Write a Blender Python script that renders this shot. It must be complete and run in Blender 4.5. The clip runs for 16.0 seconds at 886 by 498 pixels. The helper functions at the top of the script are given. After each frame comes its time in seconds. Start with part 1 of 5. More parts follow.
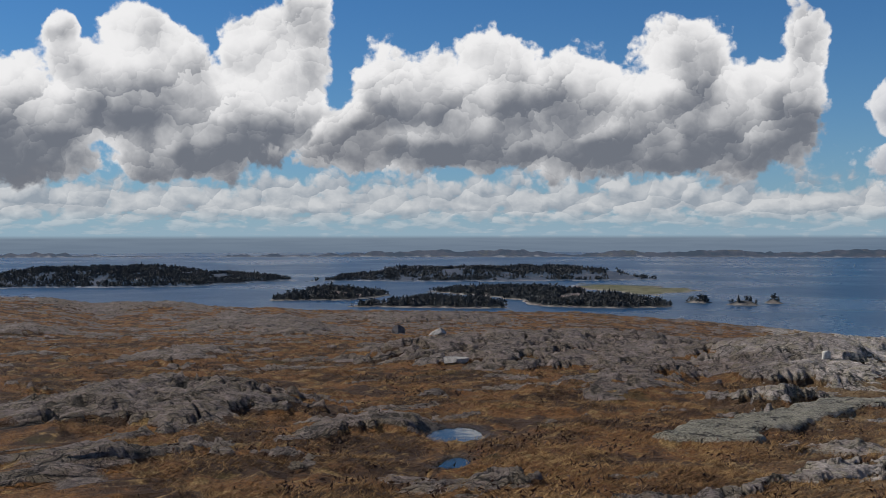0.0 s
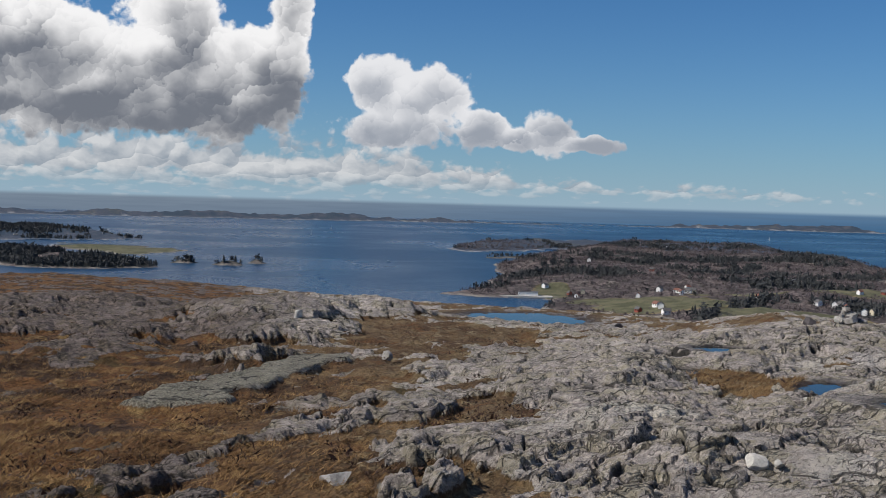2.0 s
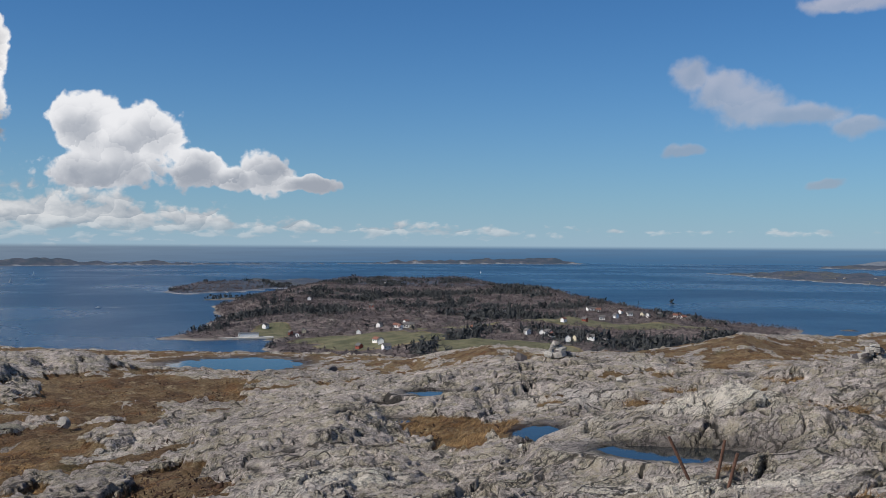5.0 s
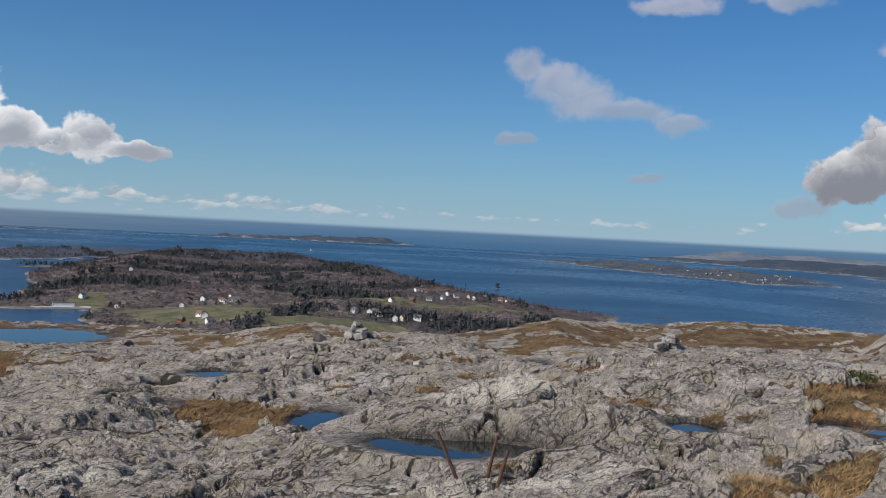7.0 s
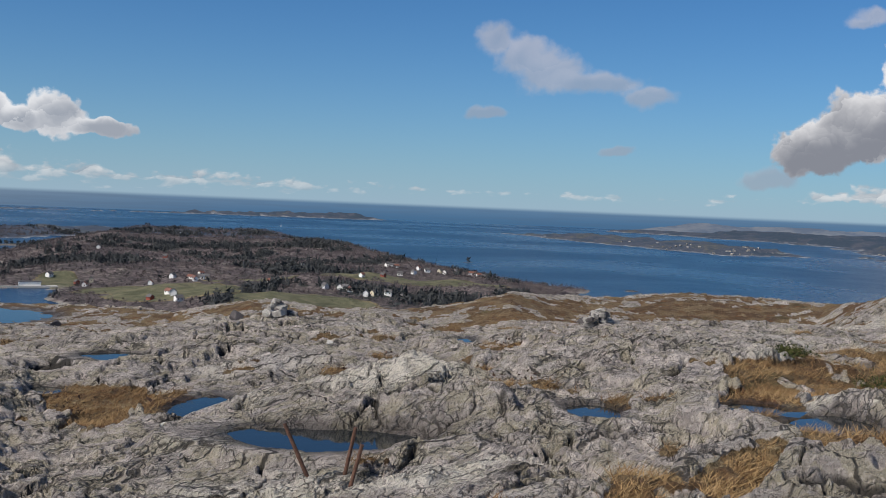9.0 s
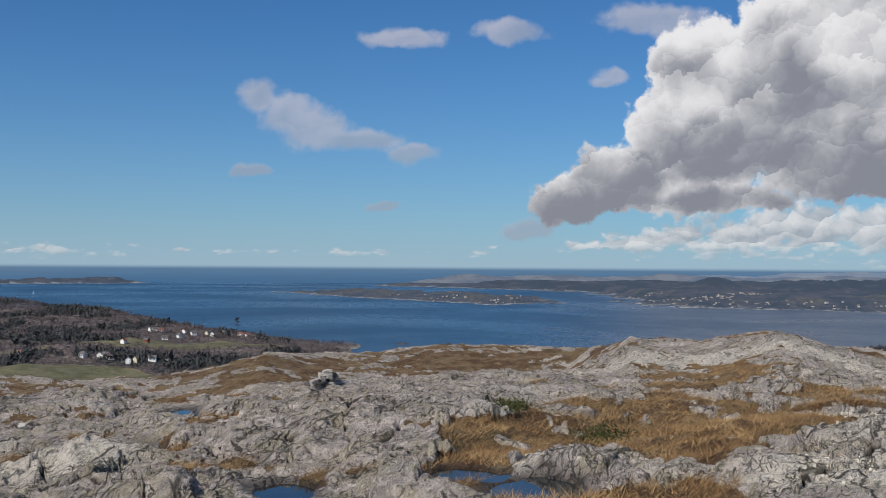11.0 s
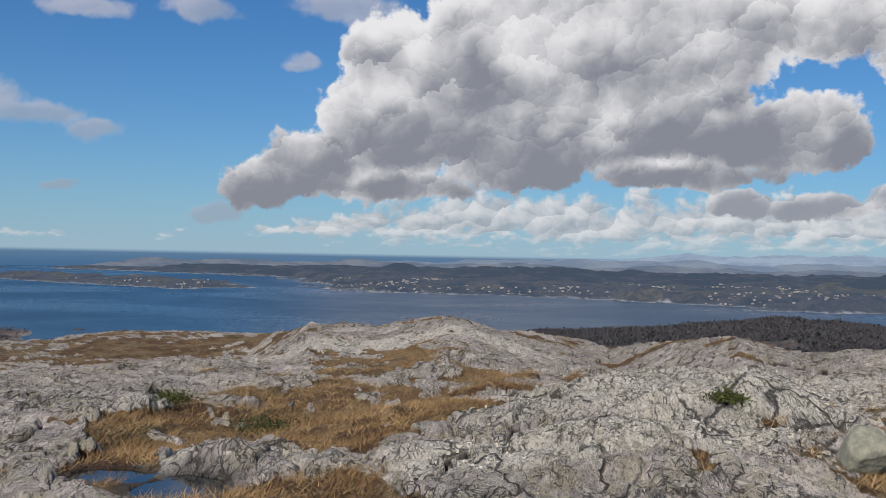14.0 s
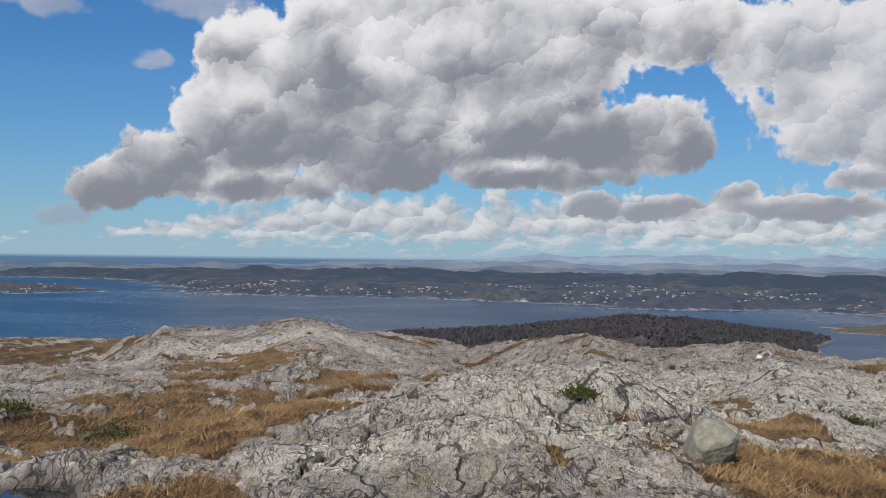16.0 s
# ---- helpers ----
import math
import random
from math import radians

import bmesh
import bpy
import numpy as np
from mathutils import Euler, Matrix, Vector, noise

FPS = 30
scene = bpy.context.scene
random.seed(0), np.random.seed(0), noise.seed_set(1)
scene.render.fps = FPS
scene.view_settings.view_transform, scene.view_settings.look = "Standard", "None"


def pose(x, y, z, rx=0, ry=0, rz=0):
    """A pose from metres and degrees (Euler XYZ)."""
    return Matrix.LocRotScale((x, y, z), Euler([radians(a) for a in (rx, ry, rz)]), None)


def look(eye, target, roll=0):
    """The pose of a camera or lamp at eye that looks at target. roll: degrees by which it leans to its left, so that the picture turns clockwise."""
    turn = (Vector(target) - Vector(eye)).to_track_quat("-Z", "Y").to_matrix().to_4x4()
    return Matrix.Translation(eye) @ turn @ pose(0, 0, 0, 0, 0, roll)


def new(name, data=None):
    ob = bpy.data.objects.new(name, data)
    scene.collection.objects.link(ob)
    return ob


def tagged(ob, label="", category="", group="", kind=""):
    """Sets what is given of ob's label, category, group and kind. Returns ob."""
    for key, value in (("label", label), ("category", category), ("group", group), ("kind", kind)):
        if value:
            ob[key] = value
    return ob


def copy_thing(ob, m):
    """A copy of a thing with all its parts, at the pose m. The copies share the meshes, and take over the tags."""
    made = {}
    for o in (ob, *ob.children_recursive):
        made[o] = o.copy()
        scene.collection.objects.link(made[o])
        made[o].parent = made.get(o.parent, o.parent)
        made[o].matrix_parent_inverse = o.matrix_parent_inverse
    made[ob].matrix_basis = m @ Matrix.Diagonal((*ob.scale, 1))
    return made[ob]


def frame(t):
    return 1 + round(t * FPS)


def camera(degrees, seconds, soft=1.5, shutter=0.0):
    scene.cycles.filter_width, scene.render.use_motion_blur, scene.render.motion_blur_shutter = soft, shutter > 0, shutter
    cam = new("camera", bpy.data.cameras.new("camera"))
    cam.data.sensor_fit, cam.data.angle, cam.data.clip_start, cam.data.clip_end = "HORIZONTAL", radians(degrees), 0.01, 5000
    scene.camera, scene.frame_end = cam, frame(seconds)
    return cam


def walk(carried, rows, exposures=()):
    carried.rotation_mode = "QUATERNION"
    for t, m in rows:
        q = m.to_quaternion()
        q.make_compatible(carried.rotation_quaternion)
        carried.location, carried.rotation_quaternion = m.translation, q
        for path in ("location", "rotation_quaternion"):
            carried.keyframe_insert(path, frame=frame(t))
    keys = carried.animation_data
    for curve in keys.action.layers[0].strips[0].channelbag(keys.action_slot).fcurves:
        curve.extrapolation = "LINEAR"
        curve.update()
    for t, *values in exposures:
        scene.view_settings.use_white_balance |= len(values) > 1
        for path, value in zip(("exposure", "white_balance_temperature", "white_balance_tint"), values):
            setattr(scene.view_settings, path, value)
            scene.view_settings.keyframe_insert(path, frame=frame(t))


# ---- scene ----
# ---------------------------------------------------------------- camera
# seconds, x, y, z, yaw, pitch, roll
ROWS = (
    (0.0, -0.00, -0.00, 1.75, 1.38, -0.74, 0.08),
    (0.5, 0.03, 0.03, 1.75, -5.83, -1.07, -0.08),
    (1.0, 0.07, 0.05, 1.73, -13.20, -1.69, -0.50),
    (1.5, 0.15, 0.14, 1.75, -19.90, -2.50, -1.19),
    (2.0, 0.23, 0.25, 1.76, -26.22, -2.56, -1.60),
    (2.5, 0.35, 0.43, 1.77, -31.93, -1.91, -1.91),
    (3.0, 0.51, 0.64, 1.77, -35.97, -1.14, -2.14),
    (3.5, 0.71, 0.86, 1.76, -37.93, -0.51, -2.11),
    (3.7, 0.74, 0.93, 1.75, -38.45, -0.34, -2.16),
    (5.8, 1.64, 1.43, 1.79, -43.89, -0.28, -0.07),
    (6.0, 1.73, 1.48, 1.78, -44.84, -0.24, -0.60),
    (6.5, 1.89, 1.51, 1.78, -48.29, -0.36, -1.96),
    (7.0, 2.23, 1.50, 1.74, -50.77, -1.08, -2.93),
    (7.5, 2.60, 1.49, 1.72, -51.16, -2.02, -3.71),
    (8.0, 2.93, 1.48, 1.70, -51.06, -3.11, -3.67),
    (8.2, 3.04, 1.48, 1.70, -50.91, -3.48, -3.41),
    (10.3, 4.37, 1.41, 1.71, -59.01, 1.33, -0.06),
    (10.5, 4.49, 1.40, 1.71, -60.68, 1.40, -0.02),
    (11.0, 4.62, 1.33, 1.72, -65.00, 0.98, -0.38),
    (11.5, 4.76, 1.27, 1.70, -69.25, 0.26, -1.01),
    (12.0, 4.84, 1.17, 1.74, -72.64, -0.44, -1.64),
    (12.5, 4.88, 1.12, 1.76, -75.49, -0.43, -1.93),
    (13.0, 4.87, 1.13, 1.76, -78.00, -0.15, -1.64),
    (13.5, 4.89, 1.13, 1.76, -79.99, 0.11, -1.43),
    (14.0, 4.87, 1.13, 1.76, -81.91, 0.35, -1.13),
    (14.5, 4.88, 1.13, 1.76, -83.77, 0.51, -0.79),
    (15.0, 4.89, 1.12, 1.76, -85.66, 0.52, -0.67),
    (15.5, 4.90, 1.12, 1.76, -87.61, 0.54, -0.76),
    (16.0, 4.94, 1.11, 1.75, -89.63, 0.54, -0.76),
)
cam = camera(46.0, 16.0, soft=0.65)
walk(cam, [(t, pose(x, y, z, 90 + p, r, w)) for t, x, y, z, w, p, r in ROWS],
     exposures=((0.0, -0.16), (1.0, -0.14), (2.0, -0.08), (3.5, 0.0), (6.0, 0.0), (16.0, 0.0)))

# ---------------------------------------------------------------- light
SUN_AZ, SUN_EL = -72.0, 42.0          # degrees, clockwise from +y, and above the horizon
EYE_Z = 1.75
SEA_Z = -78.25
sun_from = Vector((math.sin(radians(SUN_AZ)) * math.cos(radians(SUN_EL)),
                   math.cos(radians(SUN_AZ)) * math.cos(radians(SUN_EL)), math.sin(radians(SUN_EL))))
sun = new("sun", bpy.data.lights.new("sun", "SUN"))
sun.data.energy, sun.data.angle, sun.data.color = 4.9, radians(0.53), (1.0, 0.93, 0.83)
sun.matrix_world = look(sun_from * 100, (0, 0, 0))
scene.view_settings.exposure = 0.0


class Nodes:
    """Short hand for building node trees."""

    def __init__(self, tree):
        self.tree = tree
        tree.nodes.clear()

    def add(self, kind, **sets):
        n = self.tree.nodes.new(kind)
        for k, v in sets.items():
            if k == "op":
                n.operation = v
            elif k == "blend":
                n.blend_type = v
            elif k == "data":
                n.data_type = v
            elif k == "dims":
                n.noise_dimensions = v
            elif k == "feature":
                n.feature = v
        return n

    def put(self, socket, value):
        if isinstance(value, bpy.types.NodeSocket):
            self.tree.links.new(value, socket)
        elif value is not None:
            if hasattr(socket.default_value, "__len__") and not hasattr(value, "__len__"):
                value = (value,) * len(socket.default_value)
            if hasattr(value, "__len__") and len(value) == 3 and len(socket.default_value) == 4:
                value = (*value, 1)
            socket.default_value = value

    def math(self, op, a, b=None, c=None, clamp=False):
        n = self.add("ShaderNodeMath", op=op)
        n.use_clamp = clamp
        for s, v in zip(n.inputs, (a, b, c)):
            self.put(s, v)
        return n.outputs[0]

    def vec(self, op, a, b=None, out=0):
        n = self.add("ShaderNodeVectorMath", op=op)
        self.put(n.inputs[0], a)
        if b is not None:
            self.put(n.inputs[3 if op == "SCALE" else 1], b)
        return n.outputs[out]

    def mix(self, fac, a, b, blend="MIX"):
        n = self.add("ShaderNodeMix", data="RGBA", blend=blend)
        self.put(n.inputs[0], fac)
        self.put(n.inputs[6], a)
        self.put(n.inputs[7], b)
        return n.outputs[2]

    def step(self, value, lo, hi, to_lo=0.0, to_hi=1.0):
        n = self.add("ShaderNodeMapRange")
        n.interpolation_type = "SMOOTHSTEP"
        for s, v in zip(n.inputs, (value, lo, hi, to_lo, to_hi)):
            self.put(s, v)
        return n.outputs[0]

    def noise(self, vector, scale, detail=4, rough=0.55, warp=0.0, out=0):
        n = self.add("ShaderNodeTexNoise")
        self.put(n.inputs["Vector"], vector)
        for k, v in (("Scale", scale), ("Detail", detail), ("Roughness", rough), ("Distortion", warp)):
            n.inputs[k].default_value = v
        return n.outputs[out]

    def voronoi(self, vector, scale, feature="F1", out="Distance", rnd=1.0):
        n = self.add("ShaderNodeTexVoronoi", feature=feature)
        self.put(n.inputs["Vector"], vector)
        n.inputs["Scale"].default_value = scale
        n.inputs["Randomness"].default_value = rnd
        return n.outputs[out]

    def attr(self, name):
        n = self.add("ShaderNodeAttribute")
        n.attribute_name = name
        return n.outputs["Fac"]

    def coords(self, kind="Object"):
        return self.add("ShaderNodeTexCoord").outputs[kind]

    def bump(self, height, strength, distance, normal=None):
        n = self.add("ShaderNodeBump")
        self.put(n.inputs["Height"], height)
        n.inputs["Strength"].default_value, n.inputs["Distance"].default_value = strength, distance
        if normal is not None:
            self.put(n.inputs["Normal"], normal)
        return n.outputs[0]


# Sky: clear air, haze over the horizon, cumulus on it.
# Cumulus, each a group of billows: azimuth, height, half width, half height in degrees
CLOUD_WEST = (
    (-23.8, 5.7, 3.7, 3.4), (-21.4, 10.3, 1.0, 1.4), (-17.5, 10.5, 2.4, 1.9), (-16.0, 7.1, 5.3, 4.0), (-11.0, 9.6, 3.1, 2.8),
    (-8.9, 11.7, 1.4, 2.2), (-20.5, 8.6, 2.0, 1.8), (-7.2, 5.2, 2.4, 1.6), (-15.2, 4.3, 4.0, 1.4), (-19.5, 6.7, 2.8, 2.5), (-8.9, 6.3, 1.9, 1.9), (-11.9, 6.3, 3.7, 2.5),
    (-22.6, 4.9, 3.2, 2.0), (-9.8, 8.4, 2.4, 2.6), (-6.6, 5.4, 2.6, 2.2),
)
CLOUD_MIDDLE = (
    (-4.0, 7.3, 3.0, 3.4), (0.7, 7.0, 6.9, 3.9), (5.3, 7.2, 4.1, 3.4), (11.3, 6.8, 4.1, 4.0), (11.7, 9.2, 2.8, 2.2),
    (13.9, 5.3, 3.3, 2.3), (17.5, 8.9, 1.3, 3.1), (16.5, 6.6, 2.3, 2.8), (-2.1, 4.7, 7.8, 1.4), (8.3, 4.6, 9.3, 1.6),
    (-5.8, 5.5, 2.5, 2.2),
)
CLOUD_SMALL = (
    (22.7, 6.1, 1.9, 1.6), (25.5, 5.9, 2.1, 1.7), (23.9, 4.1, 3.4, 1.2), (28.6, 3.8, 1.7, 1.0), (32.2, 3.9, 1.6, 1.3),
    (33.8, 3.2, 1.9, 0.6), (24.3, 5.1, 2.5, 1.5), (30.2, 3.5, 1.5, 0.7),
)
CLOUD_THIN = (
    (55.0, 9.0, 1.1, 1.1), (58.0, 7.5, 2.5, 1.4), (63.3, 6.3, 1.6, 0.7), (54.4, 5.2, 1.1, 0.4), (60.5, 7.0, 3.0, 0.8), (56.2, 8.2, 1.6, 1.2), (61.8, 3.3, 1.1, 0.3),
    (69.5, 2.0, 1.7, 0.6), (74.2, 10.2, 1.0, 0.6), (73.7, 9.9, 0.9, 0.4), (62.6, 12.3, 2.5, 0.6), (68.6, 12.8, 2.5, 0.7),
    (76.4, 13.1, 3.5, 0.9),
)
CLOUD_EAST = (
    (72.0, 3.7, 2.6, 1.4), (75.0, 4.7, 3.7, 2.2), (79.2, 6.6, 4.7, 3.1), (78.2, 10.6, 2.4, 2.2), (82.9, 10.1, 5.4, 4.0),
    (88.8, 10.1, 5.7, 4.7), (85.1, 5.7, 5.6, 2.2), (92.8, 10.4, 6.0, 3.4), (92.8, 6.6, 5.3, 2.2), (97.6, 6.4, 5.9, 2.0),
    (101.3, 6.9, 2.8, 2.3), (96.4, 8.2, 2.2, 1.4), (100.4, 12.2, 6.0, 2.5), (79.3, 3.7, 4.0, 1.0), (94.9, 4.5, 5.0, 0.8),
    (90.3, 13.4, 9.6, 3.1),
)
CLOUD_FAR_EAST = (
    (108.8, 11.2, 5.7, 2.8), (110.8, 7.7, 4.7, 2.8), (111.9, 4.3, 2.2, 0.7), (98.1, 3.0, 1.9, 0.8), (101.7, 2.8, 3.4, 0.8),
    (105.2, 3.4, 1.6, 1.1), (108.1, 2.8, 4.7, 0.7), (113.4, 10.4, 4.7, 5.0), (113.9, 6.2, 3.7, 2.5),
)

world = bpy.data.worlds.new("world")
scene.world = world
world.use_nodes = True
W = Nodes(world.node_tree)
way = W.coords("Generated")
sky = W.add("ShaderNodeTexSky")
sky.sky_type, sky.sun_disc = "NISHITA", False
sky.sun_elevation, sky.sun_rotation = radians(SUN_EL), radians(SUN_AZ)
sky.altitude, sky.air_density, sky.dust_density, sky.ozone_density = 80, 1.0, 0.0, 3.0
split = W.add("ShaderNodeSeparateXYZ")
W.put(split.inputs[0], way)
azimuth = W.math("MULTIPLY", W.math("ARCTAN2", split.outputs[0], split.outputs[1]), 180 / math.pi)
height = W.math("MULTIPLY", W.math("ARCSINE", split.outputs[2]), 180 / math.pi)
air = W.vec("MULTIPLY", W.vec("SCALE", sky.outputs[0], 0.067), (0.375, 0.81, 1.23))
thin = W.math("MULTIPLY", W.math("POWER", 2.718, W.math("DIVIDE", W.math("MAXIMUM", height, 0.0), -4.2)), 0.85)
air = W.mix(thin, air, (0.33, 0.45, 0.57))


def plane(a, b):
    n = W.add("ShaderNodeCombineXYZ")
    W.put(n.inputs[0], a)
    W.put(n.inputs[1], b)
    return n.outputs[0]


def puffs(at, scale, detail=2.5, soft=0.4):
    n = W.add("ShaderNodeTexVoronoi", feature="SMOOTH_F1")
    W.put(n.inputs["Vector"], at)
    for k, v in (("Scale", scale), ("Detail", detail), ("Roughness", 0.5), ("Lacunarity", 2.3), ("Smoothness", soft)):
        n.inputs[k].default_value = v
    return n.outputs["Distance"]


def balls(at, scale):
    """Round heads crowded together, each light towards the sun and dark below."""
    n = W.add("ShaderNodeTexVoronoi", feature="F1")
    W.put(n.inputs["Vector"], at)
    n.inputs["Scale"].default_value = scale
    return W.math("MULTIPLY", W.vec("DOT_PRODUCT", W.vec("SUBTRACT", at, n.outputs["Position"]), (-0.4, 0.9, 0.0), out=1), scale)


flat = plane(azimuth, height)
stir = W.vec("SCALE", W.vec("SUBTRACT", W.noise(flat, 0.33, 4, 0.5, out=1), (0.5, 0.5, 0.5)), 1.7)
place = W.vec("MULTIPLY", W.vec("ADD", flat, stir), (1, 1, 0))
lump = puffs(place, 0.42)
lump_by_sun = puffs(W.vec("ADD", place, (-0.45, 0.55, 0)), 0.42)
fold = puffs(place, 0.30, 1.0, 0.8)
fold_by_sun = puffs(W.vec("ADD", place, (-0.8, 1.0, 0)), 0.30, 1.0, 0.8)
curl = W.noise(flat, 1.6, 6, 0.6)
frayed = W.vec("ADD", place, W.vec("MULTIPLY", W.vec("SUBTRACT", W.noise(flat, 1.5, 4, 0.55, out=1), (0.5, 0.5, 0.5)), (1.3, 1.3, 0)))
heads_lit = W.math("ADD", W.math("MULTIPLY", balls(frayed, 0.42), 0.55), W.math("MULTIPLY", balls(frayed, 1.05), 0.30))
shade = W.noise(place, 0.22, 2, 0.45)


def cumulus(groups, here):
    """How near to a billow's middle, and how near to its sunward side, for all billows."""
    deep = side = None
    for az, h, a, b in groups:
        m = W.add("ShaderNodeMapping")
        W.put(m.inputs["Vector"], here)
        m.inputs["Location"].default_value = (-az / a / 1.1, -h / b / 1.1, 0)
        m.inputs["Scale"].default_value = (1 / a / 1.1, 1 / b / 1.1, 0)
        d = W.vec("LENGTH", m.outputs[0], out=1)
        e = W.vec("LENGTH", W.vec("ADD", m.outputs[0], (0.22, -0.5, 0)), out=1)
        deep = d if deep is None else W.math("SMOOTH_MIN", deep, d, 0.25)
        side = e if side is None else W.math("SMOOTH_MIN", side, e, 0.25)
    return deep, side


def lay(under, groups, cover, white, grey, base, crest, soft=0.16, gain=1.0):
    # each layer waits for the one under it, which keeps the shader small
    here = W.vec("ADD", place, W.vec("SCALE", under, 1e-7))
    deep, side = cumulus(groups, here)
    dens = W.math("SUBTRACT", 1.10, deep)
    dens = W.math("ADD", dens, W.math("MULTIPLY", W.math("SUBTRACT", 0.62, lump), 0.50))
    dens = W.math("ADD", dens, W.math("MULTIPLY", W.math("SUBTRACT", curl, 0.5), 0.40))
    alpha = W.math("MULTIPLY", W.step(dens, 0.0, soft), cover)
    lit = W.step(height, base, crest, -0.22, 0.50)
    lit = W.math("ADD", lit, W.math("MULTIPLY", W.math("SUBTRACT", shade, 0.5), 1.9))
    lit = W.math("ADD", lit, W.step(W.math("SUBTRACT", deep, side), -0.60, 0.55, -0.14, 0.38))
    lit = W.math("ADD", lit, W.math("MULTIPLY", W.math("SUBTRACT", fold_by_sun, fold), 0.55 * gain))
    lit = W.math("ADD", lit, W.math("MULTIPLY", W.math("SUBTRACT", lump_by_sun, lump), 0.25 * gain))
    lit = W.math("ADD", lit, W.math("MULTIPLY", heads_lit, 0.52 * gain))
    lit = W.math("ADD", lit, W.step(dens, 0.0, 0.45, 0.42, 0.0))
    lit = W.math("ADD", lit, W.math("MULTIPLY", W.math("SUBTRACT", curl, 0.5), 0.06 * gain))
    lit = W.step(lit, -0.40, 1.15)
    return W.mix(alpha, under, W.mix(lit, grey, white))


# a low bank far out, and broken rows of it in the east
top = W.math("SUBTRACT", W.math("ADD", 3.5, W.step(azimuth, 66.0, 84.0, 0.0, 2.3)), W.step(azimuth, 14.0, 38.0, 0.0, 2.0))
deck = plane(W.math("MULTIPLY", azimuth, 0.80), W.math("MULTIPLY", W.math("LOGARITHM", W.math("ADD", W.math("MAXIMUM", height, 0.0), 0.6), 2.718), 3.0))
deck = W.vec("ADD", deck, W.vec("SCALE", W.vec("SUBTRACT", W.noise(flat, 0.8, 4, 0.55, out=1), (0.5, 0.5, 0.5)), 0.7))
row = W.noise(deck, 0.75, 5, 0.52)
row_by_sun = W.noise(W.vec("ADD", deck, (-0.25, 0.55, 0.0)), 0.75, 4, 0.5)
heads = puffs(deck, 1.15, 1.5, 0.5)
heads_by_sun = puffs(W.vec("ADD", deck, (-0.15, 0.4, 0.0)), 1.15, 1.5, 0.5)
bank = W.math("SUBTRACT", 0.95, W.math("ABSOLUTE", W.math("SUBTRACT", W.math("DIVIDE", W.math("MULTIPLY", height, 2.0), top), 1.05)))
bank = W.math("ADD", bank, W.math("MULTIPLY", W.math("SUBTRACT", row, 0.5), 2.8))
bank = W.math("ADD", bank, W.math("MULTIPLY", W.math("SUBTRACT", 0.85, heads), 0.7))
bank = W.math("ADD", W.math("SUBTRACT", bank, W.math("SUBTRACT", W.step(azimuth, 20.0, 40.0, 0.0, 0.55), W.step(azimuth, 44.0, 52.0, 0.0, -0.4))), W.step(azimuth, 66.0, 84.0, 0.0, 0.9))
lit = W.math("ADD", 0.52, W.math("MULTIPLY", W.math("SUBTRACT", row, row_by_sun), 2.0))
lit = W.math("ADD", lit, W.math("MULTIPLY", W.math("SUBTRACT", heads_by_sun, heads), 0.25))
lit = W.math("ADD", lit, W.math("MULTIPLY", balls(deck, 0.9), 0.55), clamp=True)
bank = W.math("MULTIPLY", W.step(bank, 0.0, 0.55), W.step(height, 0.15, 1.6, 0.25, 0.88))
whole = W.mix(bank, air, W.mix(lit, (0.34, 0.375, 0.43), (0.72, 0.72, 0.73)))
# fair-weather cloud over the rest of the sky
rest = W.step(W.noise(way, 2.6, 7, 0.6), 0.52, 0.66)
rest = W.math("MULTIPLY", rest, W.step(height, 17.0, 24.0))
whole = W.mix(rest, whole, (0.66, 0.67, 0.70))
whole = lay(whole, CLOUD_THIN, 0.62, (0.58, 0.56, 0.60), (0.32, 0.36, 0.44), 4, 12, soft=0.5, gain=0.6)
whole = lay(whole, CLOUD_SMALL, 0.97, (0.86, 0.86, 0.88), (0.34, 0.37, 0.43), 2.6, 6.5)
whole = lay(whole, CLOUD_FAR_EAST, 0.97, (0.76, 0.75, 0.77), (0.29, 0.31, 0.36), 2.5, 14)
whole = lay(whole, CLOUD_EAST, 0.98, (0.82, 0.81, 0.82), (0.24, 0.25, 0.29), 3.2, 16)
whole = lay(whole, CLOUD_WEST, 0.98, (0.98, 0.97, 0.97), (0.175, 0.19, 0.225), 3.4, 10.5)
whole = lay(whole, CLOUD_MIDDLE, 0.98, (0.98, 0.97, 0.97), (0.175, 0.19, 0.225), 3.4, 10.0)
# the sea goes on to the horizon past the last of the modelled water
# reflected cloud greys the west and haze pales the horizon, both painted here
far_sea = W.mix(W.step(azimuth, 10.0, 50.0), (0.17, 0.225, 0.30), (0.062, 0.150, 0.28))
far_sea = W.mix(W.step(height, -0.9, 0.0, 0.0, 0.55), far_sea, W.mix(W.step(azimuth, 10.0, 50.0), (0.22, 0.28, 0.35), (0.15, 0.25, 0.38)))
far_sea = W.mix(W.step(W.noise(W.vec("MULTIPLY", flat, (0.25, 6.0, 0.0)), 1.0, 4, 0.55), 0.42, 0.62, 0.0, 0.16), far_sea, (0.09, 0.13, 0.19))
whole = W.mix(W.step(height, -0.20, 0.06), far_sea, whole)
background = W.add("ShaderNodeBackground")
W.put(background.inputs["Color"], whole)
W.tree.links.new(background.outputs[0], W.add("ShaderNodeOutputWorld").inputs[0])


